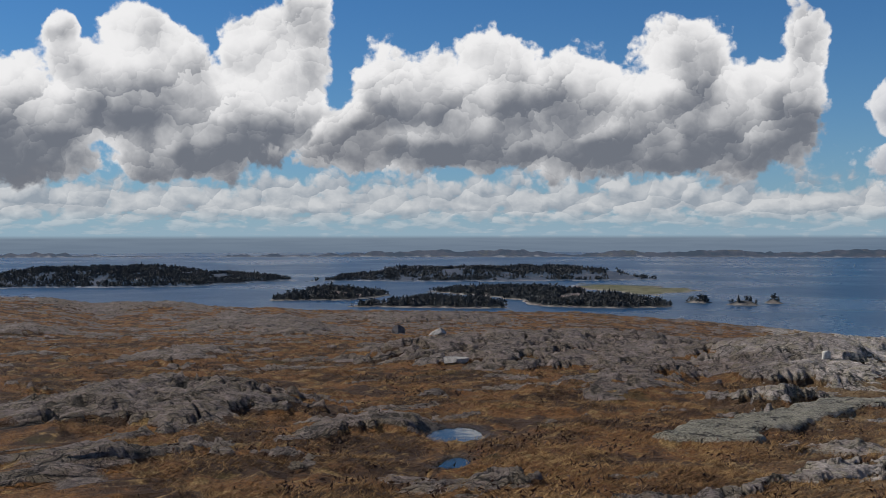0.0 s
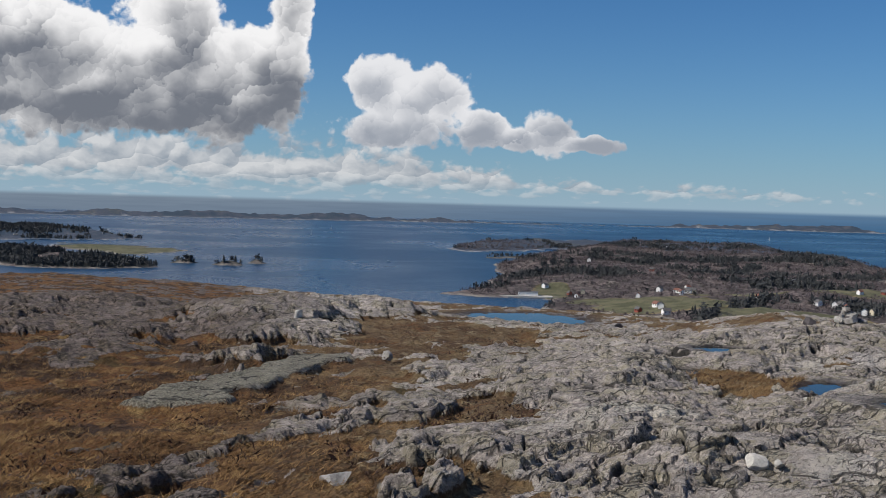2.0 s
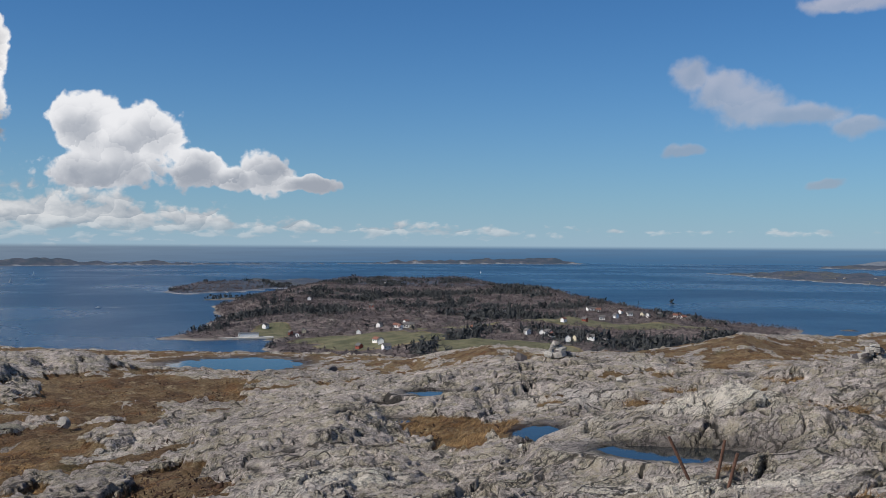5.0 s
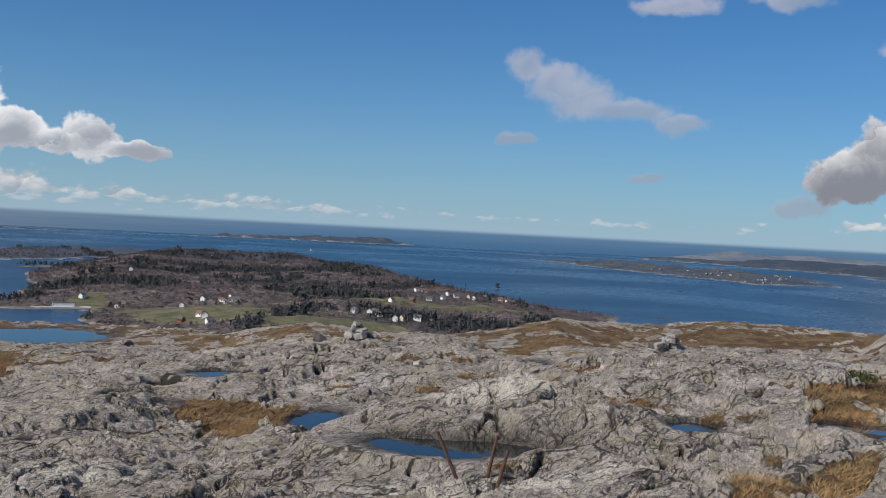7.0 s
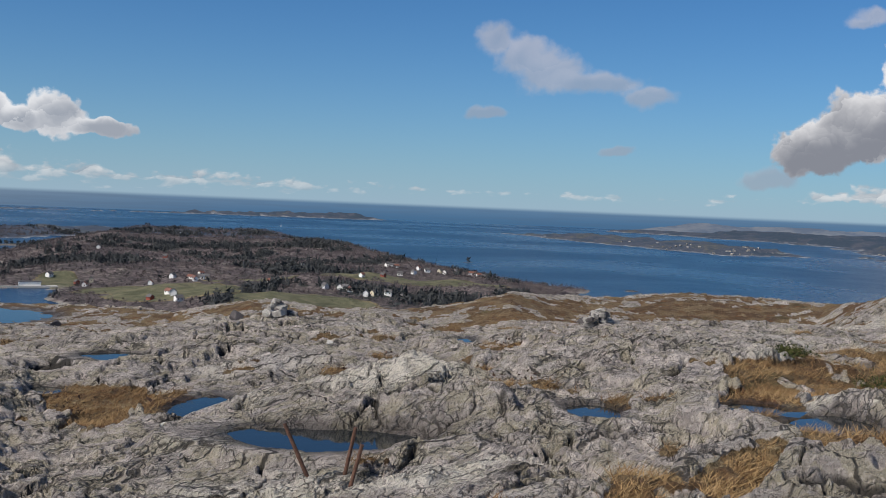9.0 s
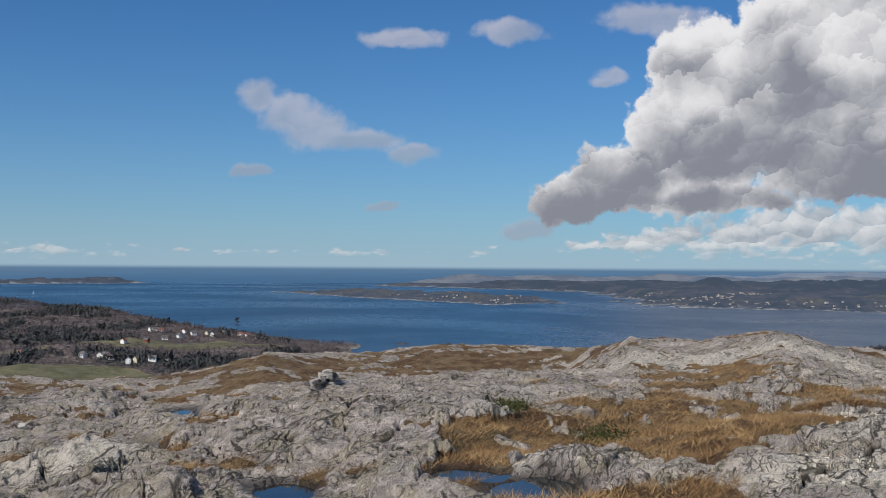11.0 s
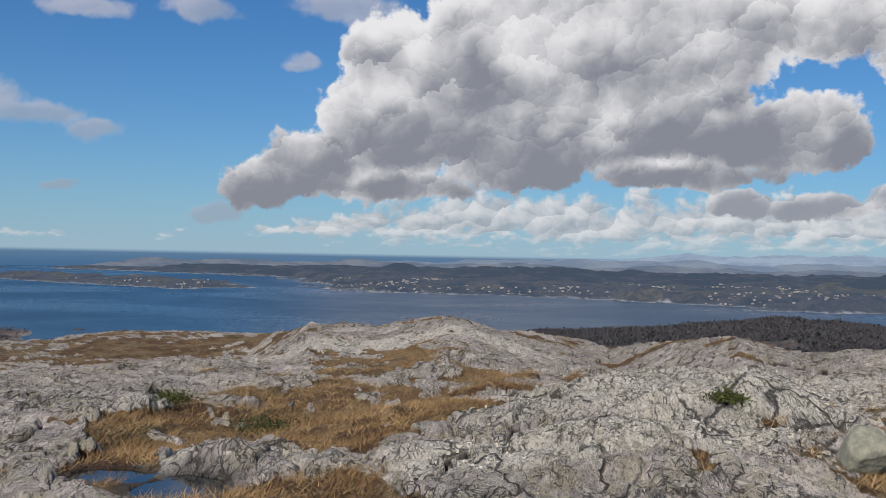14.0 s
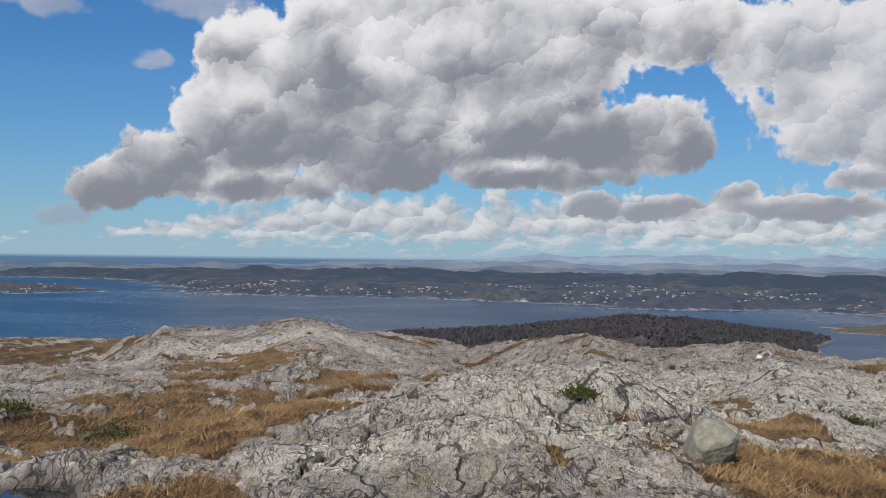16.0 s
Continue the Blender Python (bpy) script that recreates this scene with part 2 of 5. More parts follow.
# ---------------------------------------------------------------- materials
def material(name):
    m = bpy.data.materials.new(name)
    m.use_nodes = True
    n = Nodes(m.node_tree)
    shader = n.add("ShaderNodeBsdfPrincipled")
    n.tree.links.new(shader.outputs[0], n.add("ShaderNodeOutputMaterial").inputs[0])
    return m, n, shader.inputs


def simple(name, colour, rough=0.7, metal=0.0, scale=8.0, vary=0.25, bump=0.3):
    m, n, s = material(name)
    at = n.coords()
    a = n.noise(at, scale, 5, 0.6)
    b = n.noise(at, scale * 9, 3, 0.6)
    v = n.math("ADD", n.math("MULTIPLY", a, 0.65), n.math("MULTIPLY", b, 0.35))
    dark = [c * (1 - vary) for c in colour]
    lite = [min(1, c * (1 + vary)) for c in colour]
    n.put(s["Base Color"], n.mix(n.step(v, 0.3, 0.7), dark, lite))
    n.put(s["Roughness"], rough)
    n.put(s["Metallic"], metal)
    n.put(s["Normal"], n.bump(v, bump, 0.02))
    return m


# ---------------------------------------------------------------- terrain maths
def rough01(ix, iy, seed):
    h = (ix * 374761393 + iy * 668265263 + seed * 974634777) & 0xFFFFFFFF
    h = ((h ^ (h >> 13)) * 1274126177) & 0xFFFFFFFF
    return ((h ^ (h >> 16)) & 0xFFFF) / 65535.0


def gnoise(x, y, seed=0):
    """Gradient noise, about -0.7 to 0.7."""
    ix, iy = np.floor(x).astype(np.int64), np.floor(y).astype(np.int64)
    fx, fy = x - ix, y - iy
    u, v = fx * fx * fx * (fx * (fx * 6 - 15) + 10), fy * fy * fy * (fy * (fy * 6 - 15) + 10)
    out = 0
    for ax in (0, 1):
        for ay in (0, 1):
            a = rough01(ix + ax, iy + ay, seed) * 2 * np.pi
            d = np.cos(a) * (fx - ax) + np.sin(a) * (fy - ay)
            out = out + d * (u if ax else 1 - u) * (v if ay else 1 - v)
    return out


def fbm(x, y, octaves=5, gain=0.5, seed=0):
    s, amp = 0, 1.0
    for o in range(octaves):
        s = s + amp * gnoise(x * 2.03 ** o + 17.3 * o, y * 2.03 ** o - 9.1 * o, seed + o)
        amp *= gain
    return s


def cells(x, y, seed=0):
    """Distances to the nearest and next point of a jittered grid, and the nearest cell's own random number."""
    ix, iy = np.floor(x).astype(np.int64), np.floor(y).astype(np.int64)
    d1, d2, own = np.full(x.shape, 9.0), np.full(x.shape, 9.0), np.zeros(x.shape)
    for ax in (-1, 0, 1):
        for ay in (-1, 0, 1):
            cx, cy = ix + ax, iy + ay
            d = np.hypot(cx + rough01(cx, cy, seed) - x, cy + rough01(cx, cy, seed + 7) - y)
            near = d < d1
            d2 = np.where(near, d1, np.minimum(d2, d))
            own = np.where(near, rough01(cx, cy, seed + 13), own)
            d1 = np.where(near, d, d1)
    return d1, d2, own


def slabs(x, y, seed=0):
    """Broken slabs, each a plane with a tilt and a step of its own, about -0.5 to 0.5."""
    ix, iy = np.floor(x).astype(np.int64), np.floor(y).astype(np.int64)
    best, out = np.full(x.shape, 9.0), np.zeros(x.shape)
    for ax in (-1, 0, 1):
        for ay in (-1, 0, 1):
            cx, cy = ix + ax, iy + ay
            dx, dy = x - cx - rough01(cx, cy, seed), y - cy - rough01(cx, cy, seed + 7)
            d = np.hypot(dx, dy)
            lie = 0.8 * (rough01(cx, cy, seed + 13) - 0.5) + dx * (rough01(cx, cy, seed + 19) - 0.5) + dy * (rough01(cx, cy, seed + 23) - 0.5)
            out = np.where(d < best, lie, out)
            best = np.minimum(best, d)
    return out


def smooth(v, lo, hi):
    t = np.clip((v - lo) / (hi - lo), 0, 1)
    return t * t * (3 - 2 * t)


CX, CY = 3.0, 0.8                     # middle of the hilltop
# The hilltop's rim: azimuth, height seen from the top in degrees, distance in metres
RIM_WEST = ((-180, -4.00, 60), (-60, -3.00, 80), (-30, -2.70, 85), (-24, -3.39, 85), (-22, -3.83, 85), (-20, -3.86, 80),
            (-12.5, -4.04, 75), (-11, -4.19, 80), (-4, -4.32, 80), (4, -4.40, 80), (13, -5.03, 80), (18, -5.49, 75),
            (22, -5.83, 65), (27, -6.07, 60), (33, -6.28, 55), (38, -6.66, 50), (42, -5.90, 46), (46, -6.24, 44),
            (50, -6.22, 44), (53.5, -5.65, 44))
RIM_EAST = ((56, -4.86, 46), (58, -4.96, 50), (62, -4.81, 54), (65.5, -4.33, 56), (72, -4.42, 50), (75, -3.36, 38),
            (78.5, -3.98, 34), (82, -3.28, 32), (85, -4.16, 31), (88, -4.41, 34), (90.6, -4.96, 36), (93.5, -4.56, 27),
            (96.3, -4.19, 22), (99.4, -4.97, 22), (103, -4.71, 21), (104.5, -4.74, 18), (107, -5.49, 18), (109, -5.58, 18),
            (113, -4.60, 19), (125, -4.50, 25), (150, -4.00, 40), (180, -4.00, 60))
# Low swells and hollows: x, y, half length, half width, turn in degrees, height
SWELLS = ((16.5, 14.8, 5, 3, 0, 0.62), (17.2, 9.0, 3.2, 2.0, -20, 0.24), (44, 17, 8, 6, 0, -0.8), (10.5, 7.0, 1.3, 0.8, 30, 0.30),
          (13.6, 0.0, 2.6, 1.4, 0, 0.32), (2.6, 19.4, 1.2, 1.0, 0, 0.30), (19, 6.6, 2.5, 1.2, 0, -0.25), (15.8, 4.2, 2.8, 1.4, 10, -0.30),
          (22.5, 38, 5, 8, -30, -0.5), (11.4, 8.1, 1.0, 0.7, 50, 0.42), (14.6, 7.2, 2.6, 1.3, 60, 0.20), (6.6, 9.2, 1.2, 0.8, 30, 0.16), (12.4, 3.85, 0.5, 0.4, 70, 0.12))


def swell(x, y, cx, cy, a, b, turn):
    """A bell of that half length across and half width along the way that turn names (degrees clockwise from +y)."""
    c, s = np.cos(np.radians(turn)), np.sin(np.radians(turn))
    u, v = ((x - cx) * c - (y - cy) * s) / a, ((x - cx) * s + (y - cy) * c) / b
    return np.exp(-(u * u + v * v))


def hill_base(x, y):
    az = np.degrees(np.arctan2(x - CX, y - CY))
    r = np.hypot(x - CX, y - CY)
    k = np.array(RIM_WEST + RIM_EAST)
    edge = np.interp(az, k[:, 0], k[:, 2])
    rim = EYE_Z + edge * np.tan(np.radians(np.interp(az, k[:, 0], k[:, 1])))
    near = -0.45 - 0.036 * np.clip(y, -10, 60)
    near = near + 0.85 * swell(x, y, 16, 3, 14, 7.5, 0)
    w = smooth(r / edge, 0.35, 1.0)
    z = near * (1 - w) + rim * w
    for cx, cy, a, b, turn, h in SWELLS:
        z = z + h * swell(x, y, cx, cy, a, b, turn)
    over = np.clip(r - edge, 0, None)
    z = z - 0.30 * over * smooth(over, 0, 25)
    return z, r, edge


# Where rock breaks through, where turf lies in the rock, and pools: x, y, half width, half depth, turn
OUTCROPS_WEST = (
    (-4.65, 17.06, 2.01, 2.03, -15), (-1.50, 14.54, 1.03, 1.52, -6), (-4.39, 11.47, 1.00, 1.36, -21), (-6.39, 15.99, 1.12, 1.29, -22),
    (0.47, 27.76, 3.46, 4.05, 1), (4.00, 23.10, 1.14, 3.43, 10), (-10.96, 56.11, 4.02, 12.07, -11), (-7.37, 27.62, 1.55, 2.66, -15),
    (-17.46, 40.44, 1.67, 5.01, -23), (-26.32, 79.22, 6.78, 7.55, -18), (3.93, 32.93, 2.87, 4.17, 7), (7.56, 26.97, 2.43, 2.52, 16),
)
OUTCROPS_EAST = (
    (4.84, 17.95, 1.21, 1.20, 15), (-2.73, 73.13, 5.94, 6.51, -2), (7.38, 23.24, 1.97, 3.73, 17), (11.47, 29.49, 2.56, 3.78, 21),
    (8.46, 12.32, 1.44, 3.29, 34), (4.73, 8.62, 0.68, 1.07, 28), (6.18, 7.66, 1.04, 1.66, 39), (12.47, 3.82, 0.41, 0.91, 70),
    (12.19, 2.97, 0.16, 0.37, 76), (8.6, 5.9, 0.5, 0.4, 50), (14.5, 0.4, 1.6, 1.2, 95),
)
GRASS_WEST = (
    (10.27, 11.30, 0.61, 0.67, 42), (6.01, 10.54, 0.36, 0.90, 29), (34.53, 22.25, 1.52, 4.48, 58), (11.74, 20.91, 2.48, 2.55, 29),
    (10.72, 11.82, 0.65, 0.66, 39), (34.52, 21.91, 1.45, 4.34, 58), (49.73, 21.20, 2.23, 2.69, 67), (14.20, 5.31, 0.41, 1.19, 72),
    (9.94, 3.77, 0.17, 0.50, 74),
)
GRASS_EAST = (
    (15.91, 4.13, 1.36, 2.23, 75), (24.13, 4.88, 1.06, 3.19, 79), (19.15, 2.42, 0.39, 1.01, 85), (11.15, 3.38, 0.43, 0.34, 70),
    (11.74, 2.59, 0.46, 0.58, 78), (15.47, 0.93, 0.34, 0.85, 91), (49.48, 20.14, 2.10, 1.93, 67), (15.38, 2.52, 0.46, 1.38, 82),
    (42.53, 26.13, 1.47, 2.64, 56), (12.69, -1.64, 0.89, 1.13, 110), (15.17, -2.35, 0.41, 0.52, 109), (24.90, 4.82, 0.44, 1.32, 79),
    (17.72, 3.48, 0.28, 0.75, 80),
)
POOLS = (
    (-0.19, 14.35, 0.45, 0.70, -1), (-0.19, 12.06, 0.18, 0.38, -1), (29.19, 49.19, 3.75, 3.40, 31), (9.50, 7.15, 0.86, 0.48, 50),
    (10.78, 10.2, 0.40, 0.70, 44), (12.27, 13.88, 0.47, 0.41, 39), (10.30, 12.42, 0.20, 0.36, 36), (9.61, 12.72, 0.20, 0.31, 33),
    (13.19, 9.01, 0.35, 0.81, 48), (11.39, 5.83, 0.25, 0.37, 56), (11.66, 3.95, 0.42, 0.44, 70), (12.25, 4.68, 0.34, 0.42, 66),
    (17.02, 11.28, 0.29, 0.77, 51), (16.64, 5.10, 0.27, 0.21, 71),
)
POOL_LEVELS = (-1.01, -0.90, -4.48, -0.19, -0.57, -0.61, -0.66, -0.52, -0.31, -0.01, 0.12, 0.03, -0.50, -0.11)
# rock whitened by crust lichen
PALE = ((11.2, 7.9, 0.9, 0.6, 50), (6.6, 8.8, 0.7, 0.5, 31), (12.6, 3.9, 0.9, 0.5, 70), (15.2, -0.2, 3.4, 2.2, 95), (12.4, 1.2, 1.6, 0.8, 85), (19, -3.5, 4, 3, 110),
        (8.6, 6.0, 1.2, 0.35, 50), (30, 7.5, 6, 3, 80), (13.5, 4.6, 0.5, 0.3, 70))
LEDGE = ((2.9, 13.2), (3.6, 14.2), (4.9, 15.7), (6.4, 17.3))


def hill(x, y):
    """Height of the hilltop and the masks of what covers it."""
    z, r, edge = hill_base(x, y)
    wx = x + 0.5 * fbm(x / 1.7, y / 1.7, 4, seed=61) + 0.9 * fbm(x / 7, y / 7, 2, seed=66) * smooth(r, 15, 40)
    wy = y + 0.5 * fbm(x / 1.7, y / 1.7, 4, seed=71) + 0.9 * fbm(x / 7, y / 7, 2, seed=76) * smooth(r, 15, 40)
    # where rock shows
    u0, v0 = 0.88 * x + 0.47 * y, 0.88 * y - 0.47 * x
    side = np.clip((x - 4.6 - 0.5 * (y - 9)) / 3.0, -1, 1)
    side = side * (1 - smooth(r, 26, 48)) - 0.50 * smooth(r, 20, 40) * (1 - smooth(x, 8, 24)) + 0.02 * smooth(x, 14, 26)
    show = 0.75 * fbm(x / 3.0, y / 3.0, 5, 0.6, seed=3) + (0.75 - 0.15 * smooth(x, 4, 9)) * fbm(u0 / 1.5, v0 / 0.8, 4, 0.6, seed=7) + np.where(side < 0, 0.36, 0.40) * np.clip(side, -1, 1)
    lift = 0
    for cx, cy, a, b, turn in OUTCROPS_WEST + OUTCROPS_EAST:
        e = swell(wx, wy, cx, cy, a, b, turn)
        show = show + 0.72 * e
        lift = lift + min(0.42, 0.17 * min(a, b)) * smooth(e, 0.1, 0.85)
    for cx, cy, a, b, turn in GRASS_WEST + GRASS_EAST:
        show = show - 0.92 * swell(wx, wy, cx, cy, a * 1.05, b * (1.15 if cx < 25 else 0.7), turn)
    rock = smooth(show, -0.03, 0.09)
    # the rock's own shape: beds that strike across the hill, blocks, cracks
    c, s = math.cos(radians(28)), math.sin(radians(28))
    u, v = wx * c + wy * s, -wx * s + wy * c
    bed = 4.0 * fbm(u / 4.4, v / 2.2, 4, 0.5, seed=11) + 0.5 * fbm(x / 0.7, y / 0.7, 3, 0.55, seed=17)
    ledge = np.floor(bed) + smooth(bed - np.floor(bed), 0.70, 1.0)
    relief = 0.042 * ledge + 0.020 * fbm(u / 1.1, v / 0.5, 4, 0.55, seed=21) + 0.014 * fbm(u / 0.20, v / 0.12, 3, 0.6, seed=27)
    j, k = u + 0.12 * fbm(x / 0.5, y / 0.5, 3, seed=181), v + 0.12 * fbm(x / 0.5, y / 0.5, 3, seed=185)
    relief = relief + 0.085 * slabs(j / 0.95, k / 0.5, 35) + 0.050 * slabs(j / 0.36, k / 0.19, 45)
    relief = relief + 0.034 * slabs(j / 0.17, k / 0.09, 55) * smooth(fbm(x / 2.1, y / 2.1, 2, seed=191), -0.35, 0.15)
    d1, d2, own = cells(u / 1.7 + 0.25 * fbm(x, y, 3, seed=81), v / 0.95 + 0.25 * fbm(x, y, 3, seed=85), 5)
    gap = d2 - d1
    crack = (1 - smooth(gap, 0.0, 0.045)) * smooth(fbm(x / 2.5, y / 2.5, 2, seed=91), -0.18, 0.12)
    e1, e2, other = cells(u / 0.5 + 0.2 * fbm(x * 2, y * 2, 2, seed=95), v / 0.28 + 0.2 * fbm(x * 2, y * 2, 2, seed=99), 15)
    chip = (1 - smooth(e2 - e1, 0.0, 0.14)) * smooth(fbm(x / 1.6, y / 1.6, 2, seed=101), -0.02, 0.25)
    body = 0.02 + relief + 0.06 * (own - 0.5) + 0.03 * (other - 0.5) - 0.16 * crack - 0.03 * chip
    # tussocks and heather
    t1, t2, _ = cells(x / 0.42, y / 0.42, 25)
    turf = 0.07 * (0.6 - t1) + 0.12 * fbm(x / 1.3, y / 1.3, 5, 0.6, seed=111)
    z = z + rock * (body + lift) + (1 - rock) * (turf - 0.04 + 0.35 * lift)
    # a long flat ledge furred with lichen
    fur = np.zeros(x.shape)
    for (ax, ay), (bx, by) in zip(LEDGE, LEDGE[1:]):
        ex, ey = bx - ax, by - ay
        k = np.clip(((wx - ax) * ex + (wy - ay) * ey) / (ex * ex + ey * ey), 0, 1)
        fur = np.maximum(fur, 1 - smooth(np.hypot(wx - ax - k * ex, wy - ay - k * ey), 0.42, 0.60))
    flat, _, _ = hill_base(x, y)
    z = z * (1 - fur) + fur * (flat + 0.10 + 0.05 * fbm(x / 0.6, y / 0.6, 4, seed=131))
    rock = np.maximum(rock, fur)
    wet = np.zeros(x.shape)
    stony = 0.07 * fbm(x / 0.45, y / 0.45, 4, 0.55, seed=171)
    for (cx, cy, a, b, turn), level in zip(POOLS, POOL_LEVELS):
        e = swell(x + 0.5 * (wx - x), y + 0.5 * (wy - y), cx, cy, a, b, turn)
        shelf = level + 0.22 * (0.40 - e) + stony + 0.25 * (z - level) * (e < 0.4) * (0.4 - e)
        w = smooth(e, 0.02, 0.42)
        z = z * (1 - w) + w * np.where(e > 0.55, np.minimum(shelf, level - 0.03), shelf)
        lip = level + 0.012 + 0.10 * (0.42 - e) - 3.0 * np.clip(0.11 - e, 0, None)
        z = np.where(e < 0.42, np.maximum(z, np.where(e > 0.04, lip, -99.0)), z)
        wet = np.maximum(wet, smooth(e, 0.1, 0.4))
    pale = np.zeros(x.shape)
    for cx, cy, a, b, turn in PALE:
        pale = pale + smooth(swell(wx, wy, cx, cy, a, b, turn) + 0.25 * fbm(x / 0.7, y / 0.7, 4, 0.6, seed=201), 0.25, 0.6)
    return z, {"rock": rock, "crack": np.maximum(crack, 0.6 * chip) * rock, "tone": own, "wet": wet, "fur": fur, "pale": np.clip(pale, 0, 1),
               # straw: bleached grass in the east; its rest also bounds the painted cloud shade
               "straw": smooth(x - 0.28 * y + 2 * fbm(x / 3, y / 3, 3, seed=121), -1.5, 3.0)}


# Shores of the islands and the mainland, as corners of (azimuth, distance), with the height inland
SHORES = (
    (((-26, 1750), (-16, 1690), (-9.5, 1880), (-12, 2050), (-18.5, 2450), (-26, 2240)), 13),
    (((-8.3, 1850), (1, 1800), (10.1, 1920), (7, 2150), (0.7, 2330), (-6, 2080)), 11),
    (((-11.3, 1300), (-7, 1290), (-3.5, 1400), (-5, 1480), (-8, 1560)), 8),
    (((-6, 1180), (2.2, 1147), (1, 1230), (-3, 1300), (-6, 1230)), 7),
    (((-2.8, 1495), (3.5, 1250), (4.2, 1180), (8, 1150), (11, 1177), (9.5, 1280), (6.8, 1520), (1, 1540)), 8),
    (((5.5, 1790), (13.1, 1548), (10.2, 1400), (8.5, 1430), (6, 1600)), 1.2),
    (((26.5, 1950), (27.4, 1720), (31, 1800), (36, 2330), (34, 2520)), 7),
    (((56.2, 3250), (60.5, 2690), (67.3, 2190), (71.8, 2400), (68, 2750), (62, 3200)), 11),
    (((26.6, 915), (28.3, 990), (29.6, 1200), (29.2, 1400), (30, 1500), (34, 2060), (39, 2230), (45, 2080), (51.6, 1370), (57.6, 1120),
      (60.6, 1057), (60, 860), (50, 640), (40, 560), (34, 700), (32.4, 800), (32, 905), (28.5, 895)), 9),
    (((92.5, 1150), (95, 1300), (100, 1400), (106, 1300), (110, 1180), (109, 1000), (100, 850), (87, 900), (86, 1080)), 10),
    (((109.4, 1400), (113, 1500), (118, 1450), (116, 1250), (111, 1300)), 6),
    (((-40, 4150), (-24, 4180), (-10, 4080), (0, 4120), (10, 4100), (18, 4250), (27, 4350), (36, 4520), (44, 4640), (49, 4760),
      (49, 5400), (-40, 5400)), 22),
    (((68, 5400), (66, 4500), (73, 3400), (75.5, 2650), (77.3, 2260), (84, 2150), (91, 2080), (99.4, 1820), (108, 1866), (140, 1860), (140, 5400)), 14),
    (((61, 4400), (67, 3900), (72, 3500), (71, 4600), (64, 4800)), 7),
)
# Islets, and hills on the land: azimuth, distance, half width, half depth, height
ISLETS = ((12.2, 1272, 15, 8, 4), (14.5, 1242, 20, 9, 6.5), (16.1, 1283, 10, 6, 6), (30.2, 1560, 40, 8, 3), (29, 1540, 16, 7, 3),
          (53.9, 1480, 16, 4, 1.6), (74.5, 2510, 25, 9, 5), (76, 2450, 20, 8, 5), (78.8, 2200, 36, 20, 13), (62.8, 1080, 9, 4, 1.5))
HILLS = ((79.6, 3300, 75, 120, 30), (84.5, 3100, 170, 160, 17), (88.5, 3200, 220, 200, 18), (93, 3600, 260, 200, 20), (97, 2900, 300, 220, 10),
         (102.2, 2350, 50, 120, 22), (105.5, 2480, 120, 200, 24), (110, 2450, 200, 240, 20), (115, 2450, 250, 250, 20), (38, 1800, 260, 300, 6), (46, 1450, 240, 260, 6),
         (-3, 4700, 1200, 350, 14), (-20, 4700, 900, 350, 8), (14, 4750, 900, 350, 12), (32, 4800, 900, 300, 8), (101, 4500, 1200, 500, 14), (88, 4600, 900, 400, 14))
# Woods and meadows: azimuth, distance, half width, half depth
WOODS = ((28, 960, 32, 30), (31.2, 1020, 18, 14), (35, 1120, 90, 50), (37.5, 1330, 70, 60), (41.5, 1450, 130, 70), (35.5, 1700, 90, 70), (43.5, 1720, 140, 90), (49, 1560, 110, 60),
         (42, 690, 38, 30), (44, 1020, 60, 30), (50.5, 780, 78, 30), (53.5, 800, 60, 34), (56.5, 840, 60, 36), (40.5, 1150, 60, 30), (46.5, 1180, 70, 30), (54, 1180, 26, 10),
         (99, 1200, 200, 150), (104, 1150, 120, 140), (-16, 1800, 300, 90), (5, 2060, 240, 60), (29, 1790, 60, 18))
MEADOWS = ((38.2, 800, 42, 60), (36.0, 850, 36, 28), (45.2, 720, 44, 45), (51.5, 960, 62, 46), (32.2, 930, 14, 34), (48.4, 960, 40, 26), (42, 900, 30, 16),
           (104, 2250, 160, 30), (98, 2300, 160, 40), (112, 1380, 60, 40))


def polar(az, d):
    return CX + d * np.sin(np.radians(az)), CY + d * np.cos(np.radians(az))


def patch(x, y, az, d, a, b):
    return swell(x, y, *polar(az, d), a, b, az)


def shore_gap(x, y, corners):
    """Distance in metres to a shore, positive inland."""
    p = np.array([polar(*c) for c in corners])
    best, inside = np.full(x.shape, 1e12), np.zeros(x.shape, bool)
    for (ax, ay), (bx, by) in zip(p, np.roll(p, -1, 0)):
        ex, ey = bx - ax, by - ay
        t = np.clip(((x - ax) * ex + (y - ay) * ey) / (ex * ex + ey * ey), 0, 1)
        best = np.minimum(best, (x - ax - t * ex) ** 2 + (y - ay - t * ey) ** 2)
        if ay != by:
            inside ^= ((ay > y) != (by > y)) & (x < ax + (y - ay) * ex / (by - ay))
    return np.where(inside, 1, -1) * np.sqrt(best)


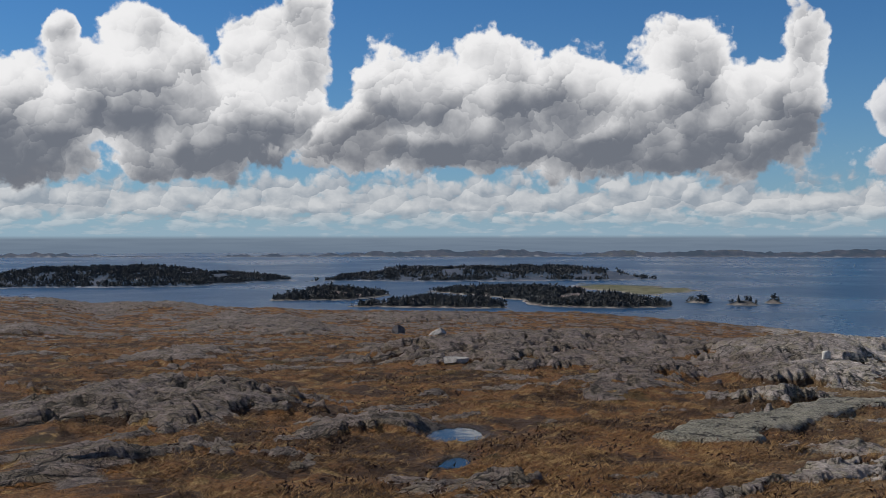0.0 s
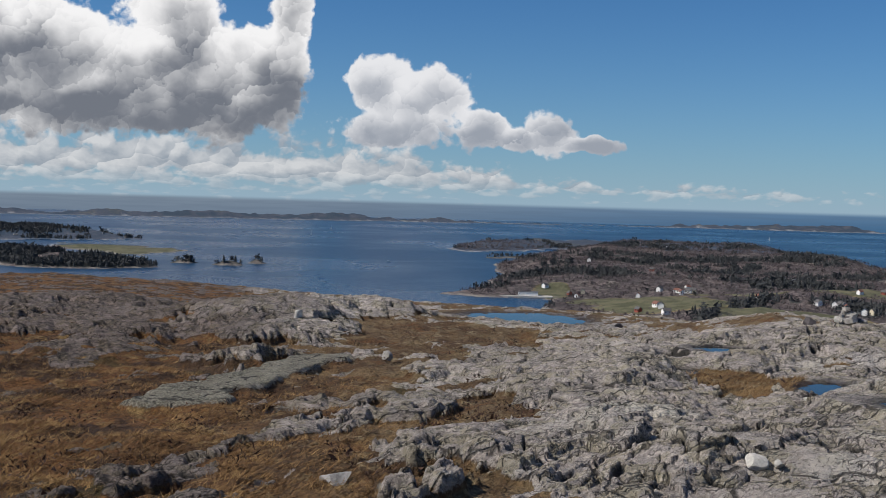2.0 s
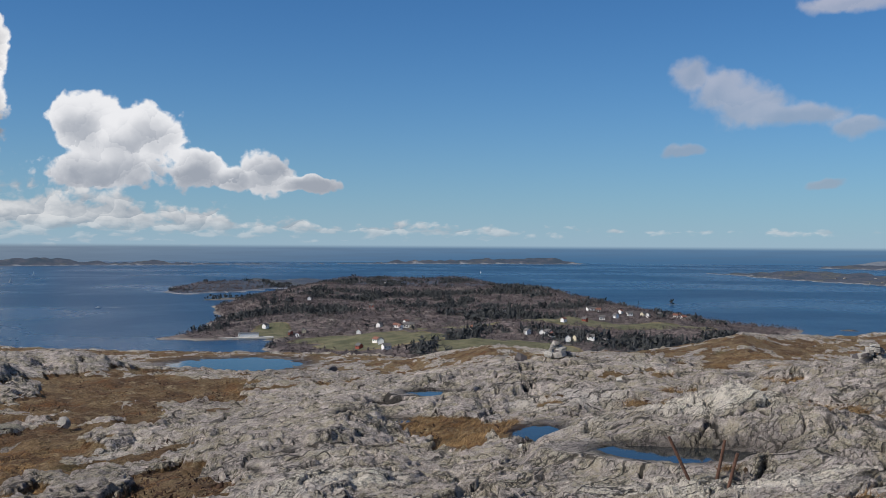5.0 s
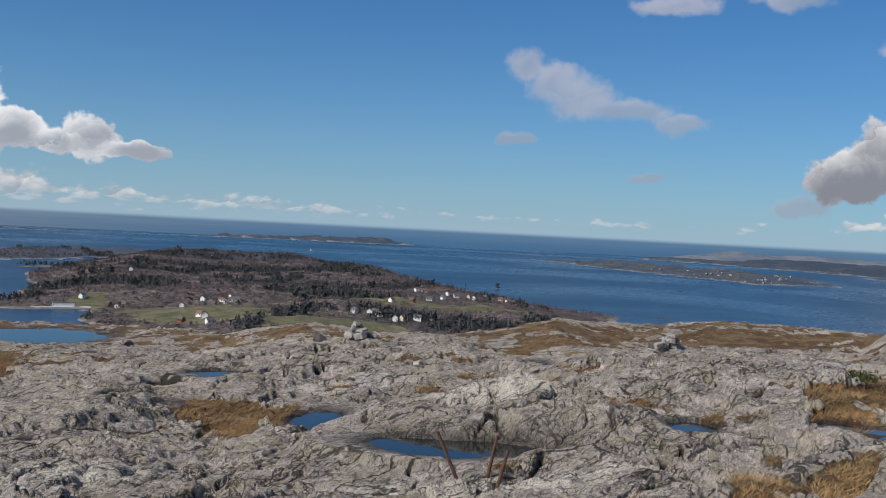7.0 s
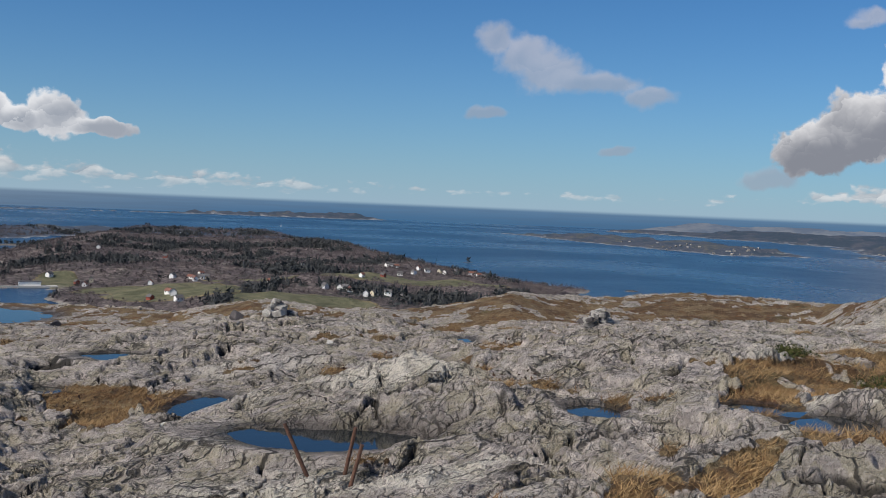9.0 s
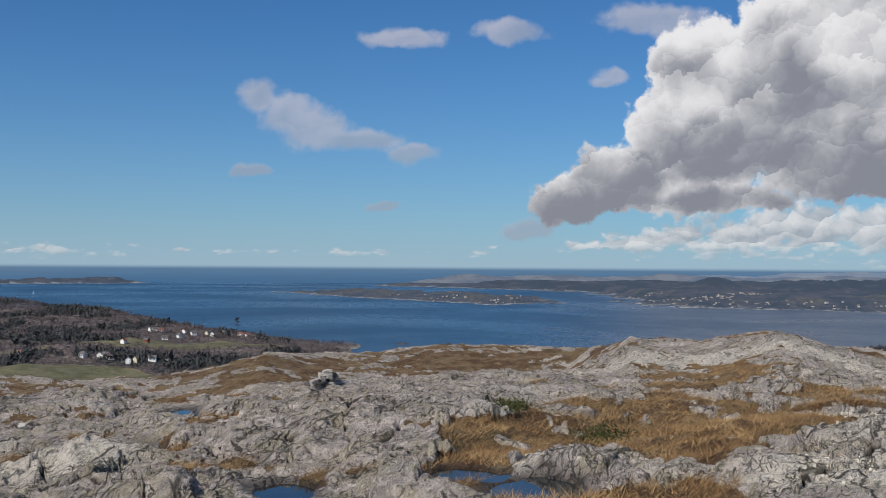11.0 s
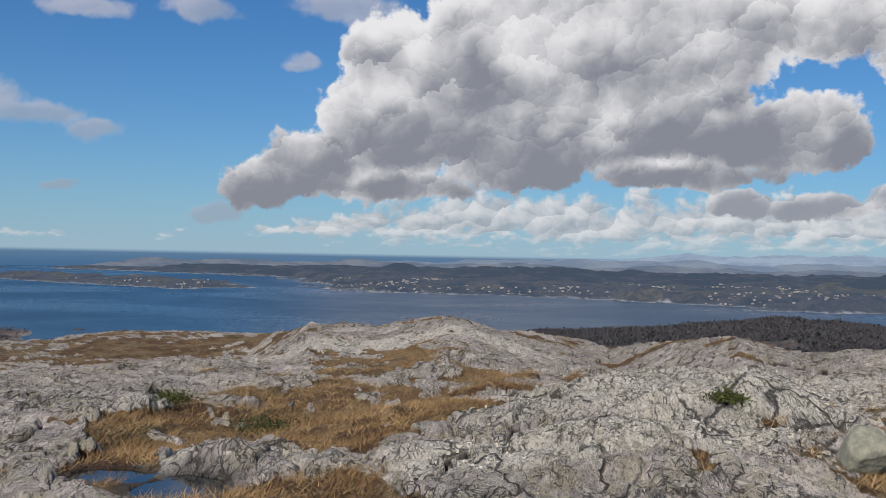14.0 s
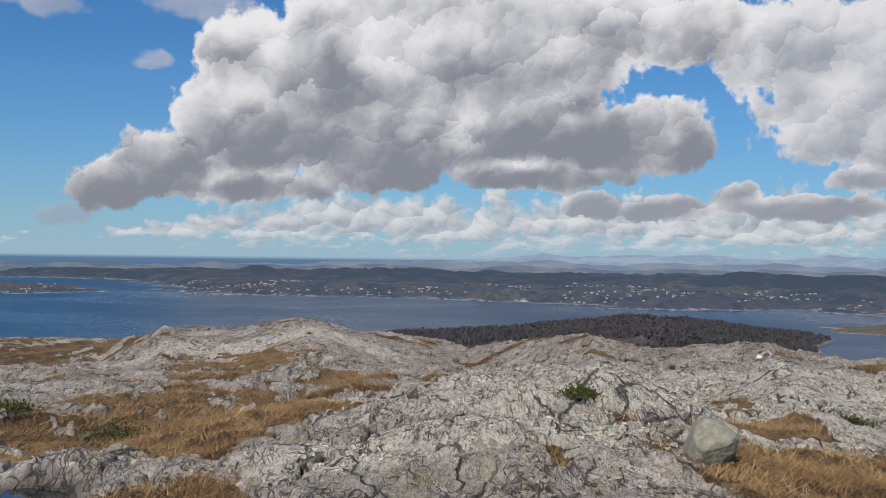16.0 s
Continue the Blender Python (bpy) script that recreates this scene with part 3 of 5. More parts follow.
def far_land(x, y):
    """Height of the land round the hill, and what grows on it."""
    d = np.hypot(x, y)
    n1 = fbm(x / 260, y / 260, 5, 0.55, seed=31)
    n2 = fbm(x / 60, y / 60, 5, 0.55, seed=41)
    z = np.full(x.shape, -3.0)
    gap = np.full(x.shape, -1e3)
    wood = -0.50 + 0.5 * (d > 3300) + 1.7 * fbm(x / 110, y / 110, 5, 0.65, seed=51)
    for k, (corners, h) in enumerate(SHORES):
        size = 0.012 * corners[0][1]
        g = shore_gap(x, y, corners) + size * (1.5 * n1 + 1.3 * n2)
        on = g > 0
        calm = 0.3 if k == 11 else 1.0
        up = 1.2 * np.minimum(g / 4, 1) + h * smooth(g, 0, 6 * h + 60) * (1 + calm * (0.9 * n1 + 0.35 * n2))
        z = np.where(on, np.maximum(z, up), z)
        gap = np.maximum(gap, g)
        if k in (2, 3, 4, 9):
            wood = wood + 1.2 * on
        if k in (0, 1, 12):
            wood = wood + (0.75 if k < 2 else 0.30) * on
        if k in (5, 10):
            wood = wood - 2.0 * on
    for az, far, a, b, h in ISLETS:
        e = patch(x, y, az, far, a, b) + 0.25 * n2
        z = np.maximum(z, (e - 0.35) * h * 1.5)
        gap = np.maximum(gap, (e - 0.35) * 40)
        wood = wood + 1.6 * (e > 0.45)
    for az, far, a, b, h in HILLS:
        e = patch(x, y, az, far, a, b) * (1 + 0.4 * n1)
        z = np.where(gap > 0, z + h * e * smooth(gap, 0, 120), z)
        if 2200 < far < 3700:
            wood = wood + 0.8 * e
    field = np.zeros(x.shape)
    for az, far, a, b in WOODS:
        wood = wood + 0.8 * patch(x, y, az, far, a, b)
    for az, far, a, b in MEADOWS:
        field = np.maximum(field, patch(x, y, az, far, a * 1.2, b * 1.2) + 0.15 * n2)
    field = np.maximum(smooth(field, 0.30, 0.40), smooth(-wood - 0.35 + 0.6 * n1, 0.35, 0.45) * (d > 2000))
    spit = shore_gap(x, y, SHORES[5][0]) + 10 * n2
    field = np.where(spit > 0, 1.0, field)
    wood = smooth(wood, 0.12, 0.22) * (1 - field) * (gap > 5)
    return SEA_Z + z, {"wood": wood, "field": field * np.where(d > 1750, 0.5, 1.0), "shore": 1 - smooth(gap, 2, 9)}


def grow_grid(name, func, radii, angles):
    """A ground sheet on rings round the hilltop's middle."""
    rr, aa = np.meshgrid(radii, np.radians(angles), indexing="ij")
    x, y = CX + rr * np.sin(aa), CY + rr * np.cos(aa)
    z, masks = func(x, y)
    co = np.stack([x, y, z], -1).reshape(-1, 3)
    nr, na = len(radii), len(angles)
    i = np.arange(nr * na).reshape(nr, na)
    quads = np.stack([i[:-1, :-1], i[:-1, 1:], i[1:, 1:], i[1:, :-1]], -1).reshape(-1, 4)[:, ::-1]
    me = bpy.data.meshes.new(name)
    me.vertices.add(len(co))
    me.vertices.foreach_set("co", co.ravel())
    me.loops.add(quads.size)
    me.loops.foreach_set("vertex_index", quads.ravel().astype(np.int32))
    me.polygons.add(len(quads))
    me.polygons.foreach_set("loop_start", np.arange(0, quads.size, 4, dtype=np.int32))
    me.update(calc_edges=True)
    me.polygons.foreach_set("use_smooth", np.ones(len(quads), bool))
    for key, value in masks.items():
        me.attributes.new(key, "FLOAT", "POINT").data.foreach_set("value", value.ravel().astype(np.float32))
    return me


# ---------------------------------------------------------------- hilltop
mat_hill, n, s = material("bare rock and moor")
at = n.coords()
rock_mask, crack, tone, straw, wet = (n.attr(k) for k in ("rock", "crack", "tone", "straw", "wet"))
fine = n.noise(at, 34, 6, 0.7)
mid = n.noise(at, 5.5, 8, 0.68, 0.3)
wide = n.noise(at, 0.9, 6, 0.6)
# rock: grey gneiss, pale and dark lichen, moss in places
strike = n.add("ShaderNodeMapping")
n.put(strike.inputs["Vector"], at)
strike.inputs["Rotation"].default_value = (0, 0, radians(-28))
strike.inputs["Scale"].default_value = (1.0, 2.2, 1.6)
lain = strike.outputs[0]
fleck, pit = n.noise(lain, 11, 7, 0.72, 0.4), n.noise(lain, 24, 5, 0.7, 0.3)
rock = n.mix(n.step(mid, 0.38, 0.62), (0.40, 0.352, 0.325), (0.78, 0.690, 0.620))
rock = n.mix(n.step(wide, 0.45, 0.65, 0.0, 0.4), rock, (0.30, 0.275, 0.225))
twist = n.vec("ADD", lain, n.vec("SCALE", n.vec("SUBTRACT", n.noise(at, 1.7, 5, 0.6, out=1), (0.5, 0.5, 0.5)), 0.7))
plate = n.voronoi(twist, 1.5, out="Color")
chipped = n.voronoi(twist, 5.5, out="Color")
plates = n.math("ADD", n.math("MULTIPLY", plate, 0.5), n.math("MULTIPLY", chipped, 0.5))
rock = n.mix(n.step(plates, 0.25, 0.75, 0.40, 0.0), rock, (0.26, 0.225, 0.205))
rock = n.mix(n.math("MULTIPLY", tone, 0.25), rock, (0.31, 0.275, 0.252))
rock = n.mix(n.step(n.noise(at, 3.2, 6, 0.65), 0.46, 0.58, 0.0, 0.52), rock, (0.40, 0.355, 0.215))
rock = n.mix(n.step(n.noise(at, 0.55, 5, 0.6), 0.56, 0.68, 0.0, 0.5), rock, (0.76, 0.71, 0.65))
pale = n.math("MULTIPLY", n.attr("pale"), n.step(fleck, 0.36, 0.58, 0.35, 1.0))
rock = n.mix(n.math("MULTIPLY", pale, 0.72), rock, (0.88, 0.82, 0.70))
rock = n.mix(n.step(fleck, 0.55, 0.63, 0.0, 0.5), rock, (0.88, 0.80, 0.70))
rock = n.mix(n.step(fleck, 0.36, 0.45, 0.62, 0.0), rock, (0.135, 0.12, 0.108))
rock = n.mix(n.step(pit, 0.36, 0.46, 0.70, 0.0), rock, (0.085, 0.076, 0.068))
rock = n.mix(n.step(fine, 0.56, 0.68, 0.0, 0.35), rock, (0.80, 0.77, 0.71))
# western rock multiplied darker: dark lichen, with cloud shade painted into the colour
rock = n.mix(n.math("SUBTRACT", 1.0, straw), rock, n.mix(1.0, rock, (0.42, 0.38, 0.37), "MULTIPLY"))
rock = n.mix(n.math("MULTIPLY", n.attr("fur"), 0.8), rock, n.mix(n.step(fine, 0.40, 0.60), (0.14, 0.132, 0.095), (0.42, 0.395, 0.30)))
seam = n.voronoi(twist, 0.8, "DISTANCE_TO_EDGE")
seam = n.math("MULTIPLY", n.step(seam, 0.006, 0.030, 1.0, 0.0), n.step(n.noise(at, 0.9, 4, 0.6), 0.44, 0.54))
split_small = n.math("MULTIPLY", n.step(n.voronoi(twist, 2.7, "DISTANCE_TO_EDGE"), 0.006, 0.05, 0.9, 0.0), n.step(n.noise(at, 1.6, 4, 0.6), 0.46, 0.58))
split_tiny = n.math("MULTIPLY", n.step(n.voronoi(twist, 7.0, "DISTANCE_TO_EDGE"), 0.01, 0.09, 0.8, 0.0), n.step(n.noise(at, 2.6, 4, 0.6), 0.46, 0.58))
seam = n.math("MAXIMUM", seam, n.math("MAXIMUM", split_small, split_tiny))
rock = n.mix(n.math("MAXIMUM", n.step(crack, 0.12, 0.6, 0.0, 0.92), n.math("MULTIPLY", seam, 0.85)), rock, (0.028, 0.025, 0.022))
# turf: dark heather, rust-coloured deer grass, straw
turf_a, turf_b, turf_c = n.noise(at, 0.8, 6, 0.6, 0.4), n.noise(at, 2.7, 7, 0.65, 0.6), n.noise(at, 22, 5, 0.7)
west = n.mix(n.step(turf_a, 0.44, 0.56), (0.070, 0.037, 0.020), (0.27, 0.125, 0.038))
west = n.mix(n.step(turf_b, 0.52, 0.68), west, (0.42, 0.27, 0.105))
east = n.mix(n.step(turf_a, 0.40, 0.62), (0.16, 0.092, 0.042), (0.32, 0.225, 0.115))
east = n.mix(n.step(turf_b, 0.52, 0.68), east, (0.44, 0.345, 0.20))
east = n.mix(n.step(n.noise(at, 1.3, 5, 0.6, 0.5), 0.54, 0.64, 0.0, 0.7), east, (0.25, 0.115, 0.040))
moor = n.mix(straw, west, east)
moor = n.mix(n.step(n.noise(at, 0.6, 4, 0.6), 0.60, 0.70, 0.0, 0.6), moor, (0.085, 0.080, 0.022))
moor = n.mix(n.step(turf_c, 0.40, 0.62, 0.6, 0.0), moor, (0.05, 0.028, 0.014))
edge = n.step(n.math("ADD", rock_mask, n.math("MULTIPLY", n.math("SUBTRACT", turf_c, 0.5), 0.9)), 0.38, 0.62)
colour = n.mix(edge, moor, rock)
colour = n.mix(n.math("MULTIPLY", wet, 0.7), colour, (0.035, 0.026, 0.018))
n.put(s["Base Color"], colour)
n.put(s["Roughness"], n.math("SUBTRACT", 0.92, n.math("MULTIPLY", wet, 0.4)))
n.put(s["Specular IOR Level"], 0.3)
grain = n.math("ADD", n.math("MULTIPLY", fine, 0.7), n.math("ADD", n.math("MULTIPLY", mid, 1.1), n.math("MULTIPLY", fleck, 1.3)))
grain = n.math("SUBTRACT", n.math("ADD", grain, n.math("MULTIPLY", plates, 1.5)), n.math("MULTIPLY", seam, 1.2))
grain = n.math("ADD", grain, n.math("MULTIPLY", turf_c, n.math("MULTIPLY", n.math("SUBTRACT", 1.0, edge), 0.9)))
n.put(s["Normal"], n.bump(grain, 1.0, 0.06))


def rings(lo, hi):
    out = [lo]
    while out[-1] < hi:
        r = out[-1]
        out.append(r + 1 / (1 / (r * r * 0.0007) + 1 / (r * 0.0095)))
    return np.array(out)


ring = np.concatenate([np.linspace(0.02, 5.5, 60)[:-1], rings(5.5, 92), np.geomspace(92.5, 330, 30)])
turns = np.concatenate([np.linspace(-180, -33, 60)[:-1], np.linspace(-33, 121, 1350), np.linspace(121, 180, 30)[1:]])
hilltop = new("ground", grow_grid("ground", hill, ring, turns))
hilltop.data.materials.append(mat_hill)
tagged(hilltop, "bare grey rock hilltop with patches of brown moor grass", "ground", kind="structure")

# pools of rain water in the hollows
mat_pool, n, s = material("pool water")
n.put(s["Base Color"], (0.012, 0.016, 0.018))
n.put(s["Roughness"], 0.06)
n.put(s["IOR"], 1.33)
n.put(s["Normal"], n.bump(n.noise(n.coords(), 5, 3, 0.5), 0.06, 0.02))
for (px, py, a, b, turn), level in zip(POOLS, POOL_LEVELS):
    bm = bmesh.new()
    bmesh.ops.create_circle(bm, cap_ends=True, segments=40, radius=1.0)
    for v in bm.verts:
        k = 1.35 + 0.15 * noise.noise((v.co.x * 2 + px, v.co.y * 2 + py, 0))
        v.co = (v.co.x * a * k, v.co.y * b * k, 0)
    me = bpy.data.meshes.new("rock_pool")
    bm.to_mesh(me)
    bm.free()
    me.materials.append(mat_pool)
    pool = new("rock_pool", me)
    pool.matrix_world = pose(px, py, level, 0, 0, -turn)
    tagged(pool, "still dark rain water pool in a rock hollow", "pool", group="rock pools", kind="structure")


# ---------------------------------------------------------------- sea
mat_sea, n, s = material("sea water")
at = n.coords()
breeze = n.noise(n.vec("MULTIPLY", at, (1.0, 1.0, 1.0)), 0.0022, 5, 0.6, 0.5)
n.put(s["Base Color"], n.mix(n.step(breeze, 0.35, 0.65), (0.008, 0.034, 0.078), (0.013, 0.043, 0.086)))
n.put(s["Roughness"], n.step(breeze, 0.35, 0.65, 0.24, 0.36))
n.put(s["IOR"], 1.33)
chop = n.math("ADD", n.noise(at, 0.11, 5, 0.65), n.math("MULTIPLY", n.noise(at, 0.02, 3, 0.5), 0.6))
n.put(s["Normal"], n.bump(chop, 0.35, 2.4))
bm = bmesh.new()
bmesh.ops.create_circle(bm, cap_ends=True, segments=160, radius=4990)
me = bpy.data.meshes.new("water")
bm.to_mesh(me)
bm.free()
sea = new("water", me)
sea.location = (CX, CY, SEA_Z)
me.materials.append(mat_sea)
tagged(sea, "deep blue sea with small ripples", "sea", kind="structure")


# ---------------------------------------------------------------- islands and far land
def land_material(name, haze_glow=None, deep=1.0, strand=(0.25, 0.23, 0.205)):
    m, n, s = material(name)
    at = n.coords()
    wood, field, shore = n.attr("wood"), n.attr("field"), n.attr("shore")
    a, b, c = n.noise(at, 0.016, 7, 0.65, 0.4), n.noise(at, 0.06, 6, 0.65, 0.5), n.noise(at, 0.24, 4, 0.7)
    heath = n.mix(n.step(a, 0.38, 0.62), (0.108, 0.088, 0.092), (0.205, 0.165, 0.160))
    heath = n.mix(n.step(b, 0.55, 0.68, 0.0, 0.75), heath, (0.27, 0.24, 0.21))
    heath = n.mix(n.step(c, 0.42, 0.60, 0.65, 0.0), heath, (0.026, 0.030, 0.024))
    # woods lifted towards blue-grey, haze put into the base colour
    trees = n.mix(n.step(c, 0.35, 0.65), (0.030, 0.036, 0.038), (0.058, 0.062, 0.058))
    meadow = n.mix(n.step(b, 0.36, 0.62), (0.090, 0.094, 0.056), (0.158, 0.148, 0.092))
    dry = n.mix(n.step(b, 0.40, 0.60), (0.085, 0.075, 0.045), (0.21, 0.17, 0.095))
    meadow = n.mix(n.step(field, 0.6, 0.9), dry, meadow)
    colour = n.mix(wood, heath, trees)
    colour = n.mix(n.step(field, 0.1, 0.4), colour, meadow)
    colour = n.mix(n.math("MULTIPLY", shore, n.step(b, 0.35, 0.55)), colour, strand)
    # deep below 1 puts cloud shade into the land's base colour
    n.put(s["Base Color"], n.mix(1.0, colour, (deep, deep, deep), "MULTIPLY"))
    n.put(s["Roughness"], 0.95)
    n.put(s["Specular IOR Level"], 0.1)
    n.put(s["Normal"], n.bump(n.math("ADD", c, b), 0.8, 3.0))
    # blue haze of the air, painted as emission on the land itself
    if haze_glow:
        n.put(s["Emission Color"], haze_glow)
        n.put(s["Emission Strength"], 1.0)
    return m


turns = np.concatenate([np.linspace(-180, -36, 40)[:-1], np.linspace(-36, 124, 1200), np.linspace(124, 180, 20)[1:]])
land = new("island_ground", grow_grid("island_ground", far_land, np.geomspace(420, 1640, 210), turns))
land.data.materials.append(land_material("heath, woods and meadows"))
tagged(land, "low islands with brown heath, dark woods and green meadows", "island", kind="structure")
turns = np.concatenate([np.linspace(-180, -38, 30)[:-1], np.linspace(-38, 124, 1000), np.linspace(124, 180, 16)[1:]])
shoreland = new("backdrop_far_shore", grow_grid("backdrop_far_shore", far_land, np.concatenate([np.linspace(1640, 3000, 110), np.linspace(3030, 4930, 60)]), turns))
shoreland.data.materials.append(land_material("far shore with painted blue haze", (0.036, 0.056, 0.090), 0.32, (0.85, 0.82, 0.78)))
tagged(shoreland, "far low shore with blue haze painted in", "shore", kind="structure")


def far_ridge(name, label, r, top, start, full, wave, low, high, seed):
    """One of the ridges that stand behind one another, haze painted on, paler with distance; top in degrees over the
    level.
    """
    az = np.linspace(60, 180, 1100)
    crest = -1.15 + (top + 1.15) * smooth(az, start, full) + smooth(az, start, full) * wave * fbm(az / 4.2, 0 * az + seed, 6, 0.55, seed=seed)
    co, faces = [], []
    for a, h in zip(np.radians(az), crest):
        x, y = CX + r * math.sin(a), CY + r * math.cos(a)
        co += [(x, y, SEA_Z - 6), (x, y, EYE_Z + r * math.tan(radians(h))), (x + 8 * math.sin(a), y + 8 * math.cos(a), SEA_Z - 6)]
    for i in range(len(az) - 1):
        faces += [(3 * i, 3 * i + 1, 3 * i + 4, 3 * i + 3), (3 * i + 1, 3 * i + 2, 3 * i + 5, 3 * i + 4)]
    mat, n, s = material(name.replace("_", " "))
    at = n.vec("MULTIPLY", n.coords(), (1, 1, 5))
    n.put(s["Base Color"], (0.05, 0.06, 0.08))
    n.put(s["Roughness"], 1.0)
    # the air's blue haze over the ridge, painted on as emission
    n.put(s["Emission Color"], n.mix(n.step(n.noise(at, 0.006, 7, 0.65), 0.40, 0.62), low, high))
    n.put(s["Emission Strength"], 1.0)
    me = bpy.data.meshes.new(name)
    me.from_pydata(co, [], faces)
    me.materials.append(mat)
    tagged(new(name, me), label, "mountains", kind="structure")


far_ridge("backdrop_near_ridge", "low wooded ridge with dark blue haze painted in", 4942, -0.42, 60, 67, 0.22, (0.060, 0.085, 0.130), (0.135, 0.150, 0.175), 141)
far_ridge("backdrop_middle_ridge", "low hills with blue haze painted in", 4954, -0.12, 61, 88, 0.26, (0.105, 0.150, 0.215), (0.165, 0.205, 0.260), 142)
far_ridge("backdrop_mountains", "mountain range on the horizon in painted pale blue haze", 4966, 0.30, 76, 98, 0.36, (0.180, 0.245, 0.335), (0.255, 0.320, 0.410), 143)


# ---------------------------------------------------------------- things
def part(name, bm, mat, parent=None, label="", at=None):
    """Links a bmesh as one mesh object under a thing or a part."""
    me = bpy.data.meshes.new(name)
    bm.to_mesh(me)
    bm.free()
    if mat:
        me.materials.append(mat)
    ob = new(name, me)
    if parent:
        ob.parent = parent
    if at is not None:
        ob.matrix_basis = at
    if label:
        tagged(ob, label)
    return ob


def thing(name, at, label, category, group="", kind=""):
    ob = new(name)
    ob.empty_display_size = 0.2
    ob.matrix_basis = at
    return tagged(ob, label, category, group, kind)


def box(bm, sx, sy, sz, x=0, y=0, z=0):
    """A box that stands on z."""
    m = Matrix.Translation((x, y, z + sz / 2)) @ Matrix.Diagonal((sx, sy, sz, 1))
    return bmesh.ops.create_cube(bm, size=1, matrix=m)["verts"]


def stone_mesh(size, seed, flat=1.0, detail=2, rough=0.28, corner=0.35):
    """An angular, weathered stone, about `size` half as wide."""
    bm = bmesh.new()
    bmesh.ops.create_icosphere(bm, subdivisions=detail, radius=1)
    rnd = random.Random(seed)
    cuts = [(Vector((rnd.gauss(0, 1), rnd.gauss(0, 1), rnd.gauss(0, 1))).normalized(), rnd.uniform(0.40, 0.78)) for _ in range(12)]
    for v in bm.verts:
        p = v.co.copy()
        for d, k in cuts:
            over = p.dot(d) - k
            if over > 0:
                p -= d * over * (1 - corner * 0.3)
        q = p * 2.3 + Vector((seed * 3.1, 0, 0))
        p *= 1 + rough * 0.5 * noise.noise(q) + rough * 0.25 * noise.noise(q * 3.1)
        v.co = p * Vector((size[0], size[1], size[2] * flat))
    for f in bm.faces:
        f.smooth = False
    return bm


def ground_z(x, y):
    return float(hill(np.array([[float(x)]]), np.array([[float(y)]]))[0][0, 0])


def land_z(x, y):
    return float(far_land(np.array([[float(x)]]), np.array([[float(y)]]))[0][0, 0])


mat_stone = simple("weathered grey stone", (0.27, 0.255, 0.235), 0.9, scale=6, vary=0.55, bump=0.7)
mat_pale_stone = simple("pale broken stone", (0.46, 0.44, 0.40), 0.9, scale=5, vary=0.3, bump=0.6)
mat_dark_stone = simple("dark wet stone", (0.085, 0.075, 0.075), 0.85, scale=5, vary=0.4, bump=0.7)
mat_lichen = simple("stone grown over with green-grey lichen", (0.22, 0.215, 0.165), 0.95, scale=14, vary=0.4, bump=0.9)
mat_rust = simple("rusty iron", (0.115, 0.058, 0.038), 0.85, 0.2, scale=30, vary=0.5, bump=0.6)


def slab_block(size, seed):
    """An angular loose stone."""
    rnd = random.Random(seed)
    bm = bmesh.new()
    bmesh.ops.create_icosphere(bm, subdivisions=3, radius=1.25)
    cuts = [(Vector((rnd.gauss(0, 1), rnd.gauss(0, 1), rnd.gauss(0, 0.9))).normalized(), rnd.uniform(0.55, 0.95)) for _ in range(11)]
    for v in bm.verts:
        for _ in range(2):
            for d, k in cuts:
                v.co -= d * max(0, v.co.dot(d) - k)
        v.co *= 1 + 0.05 * noise.noise(v.co * 3 + Vector((seed, 0, 0)))
        v.co = v.co * Vector(size)
    return bm


# ---- loose stones on the hill
def loose_stone(x, y, size, mat, label, seed, flat=1.0, sink=0.3, turn=0.0):
    ob = part("stone", slab_block(size, seed), mat, None, at=pose(x, y, ground_z(x, y) + size[2] * (1 - sink) * 0.7, 4, -5, seed * 47))
    return tagged(ob, label, "stone", group="loose stones")


loose_stone(7.9, 23.2, (0.13, 0.11, 0.12), mat_pale_stone, "small pale square stone lying on moor grass", 1)
loose_stone(7.45, 16.95, (0.12, 0.10, 0.10), mat_stone, "small grey stone lying among straw grass", 2)
loose_stone(5.95, 6.3, (0.085, 0.07, 0.07), mat_pale_stone, "bright white angular stone on grey rock", 3)
loose_stone(6.1, 6.2, (0.05, 0.045, 0.035), mat_pale_stone, "small white chip beside a larger white stone", 4)
loose_stone(3.2, 8.1, (0.17, 0.12, 0.09), mat_stone, "rounded grey stone sunk in brown grass", 5)
loose_stone(-3.4, 50, (0.55, 0.4, 0.28), mat_dark_stone, "dark pointed boulder standing on the moor", 6)
loose_stone(-1.4, 48, (0.5, 0.4, 0.22), mat_stone, "leaning grey boulder on the moor", 7)
loose_stone(-0.3, 24.6, (0.33, 0.22, 0.14), mat_stone, "flat grey stone in dark heather", 8)
loose_stone(9.75, 9.5, (0.07, 0.06, 0.06), mat_pale_stone, "small tan stone on the rock by a pool", 9)
loose_stone(14.7, 12.1, (0.06, 0.05, 0.04), mat_pale_stone, "small pale stone on bare rock", 10)
loose_stone(21.2, 7.45, (0.07, 0.06, 0.05), mat_pale_stone, "small pale stone among grass and rock", 11)
loose_stone(22.85, -4.37, (0.10, 0.07, 0.05), mat_stone, "grey flat stone on the crest of the rock", 12)
loose_stone(22.5, -4.1, (0.08, 0.07, 0.05), mat_pale_stone, "pale stone on the crest of the rock", 13)
loose_stone(15.7, 15.3, (0.13, 0.10, 0.13), mat_dark_stone, "dark pointed stone beside a cairn", 14)
loose_stone(18.3, 25.5, (0.17, 0.14, 0.10), mat_stone, "grey boulder at the edge of the rock", 15)
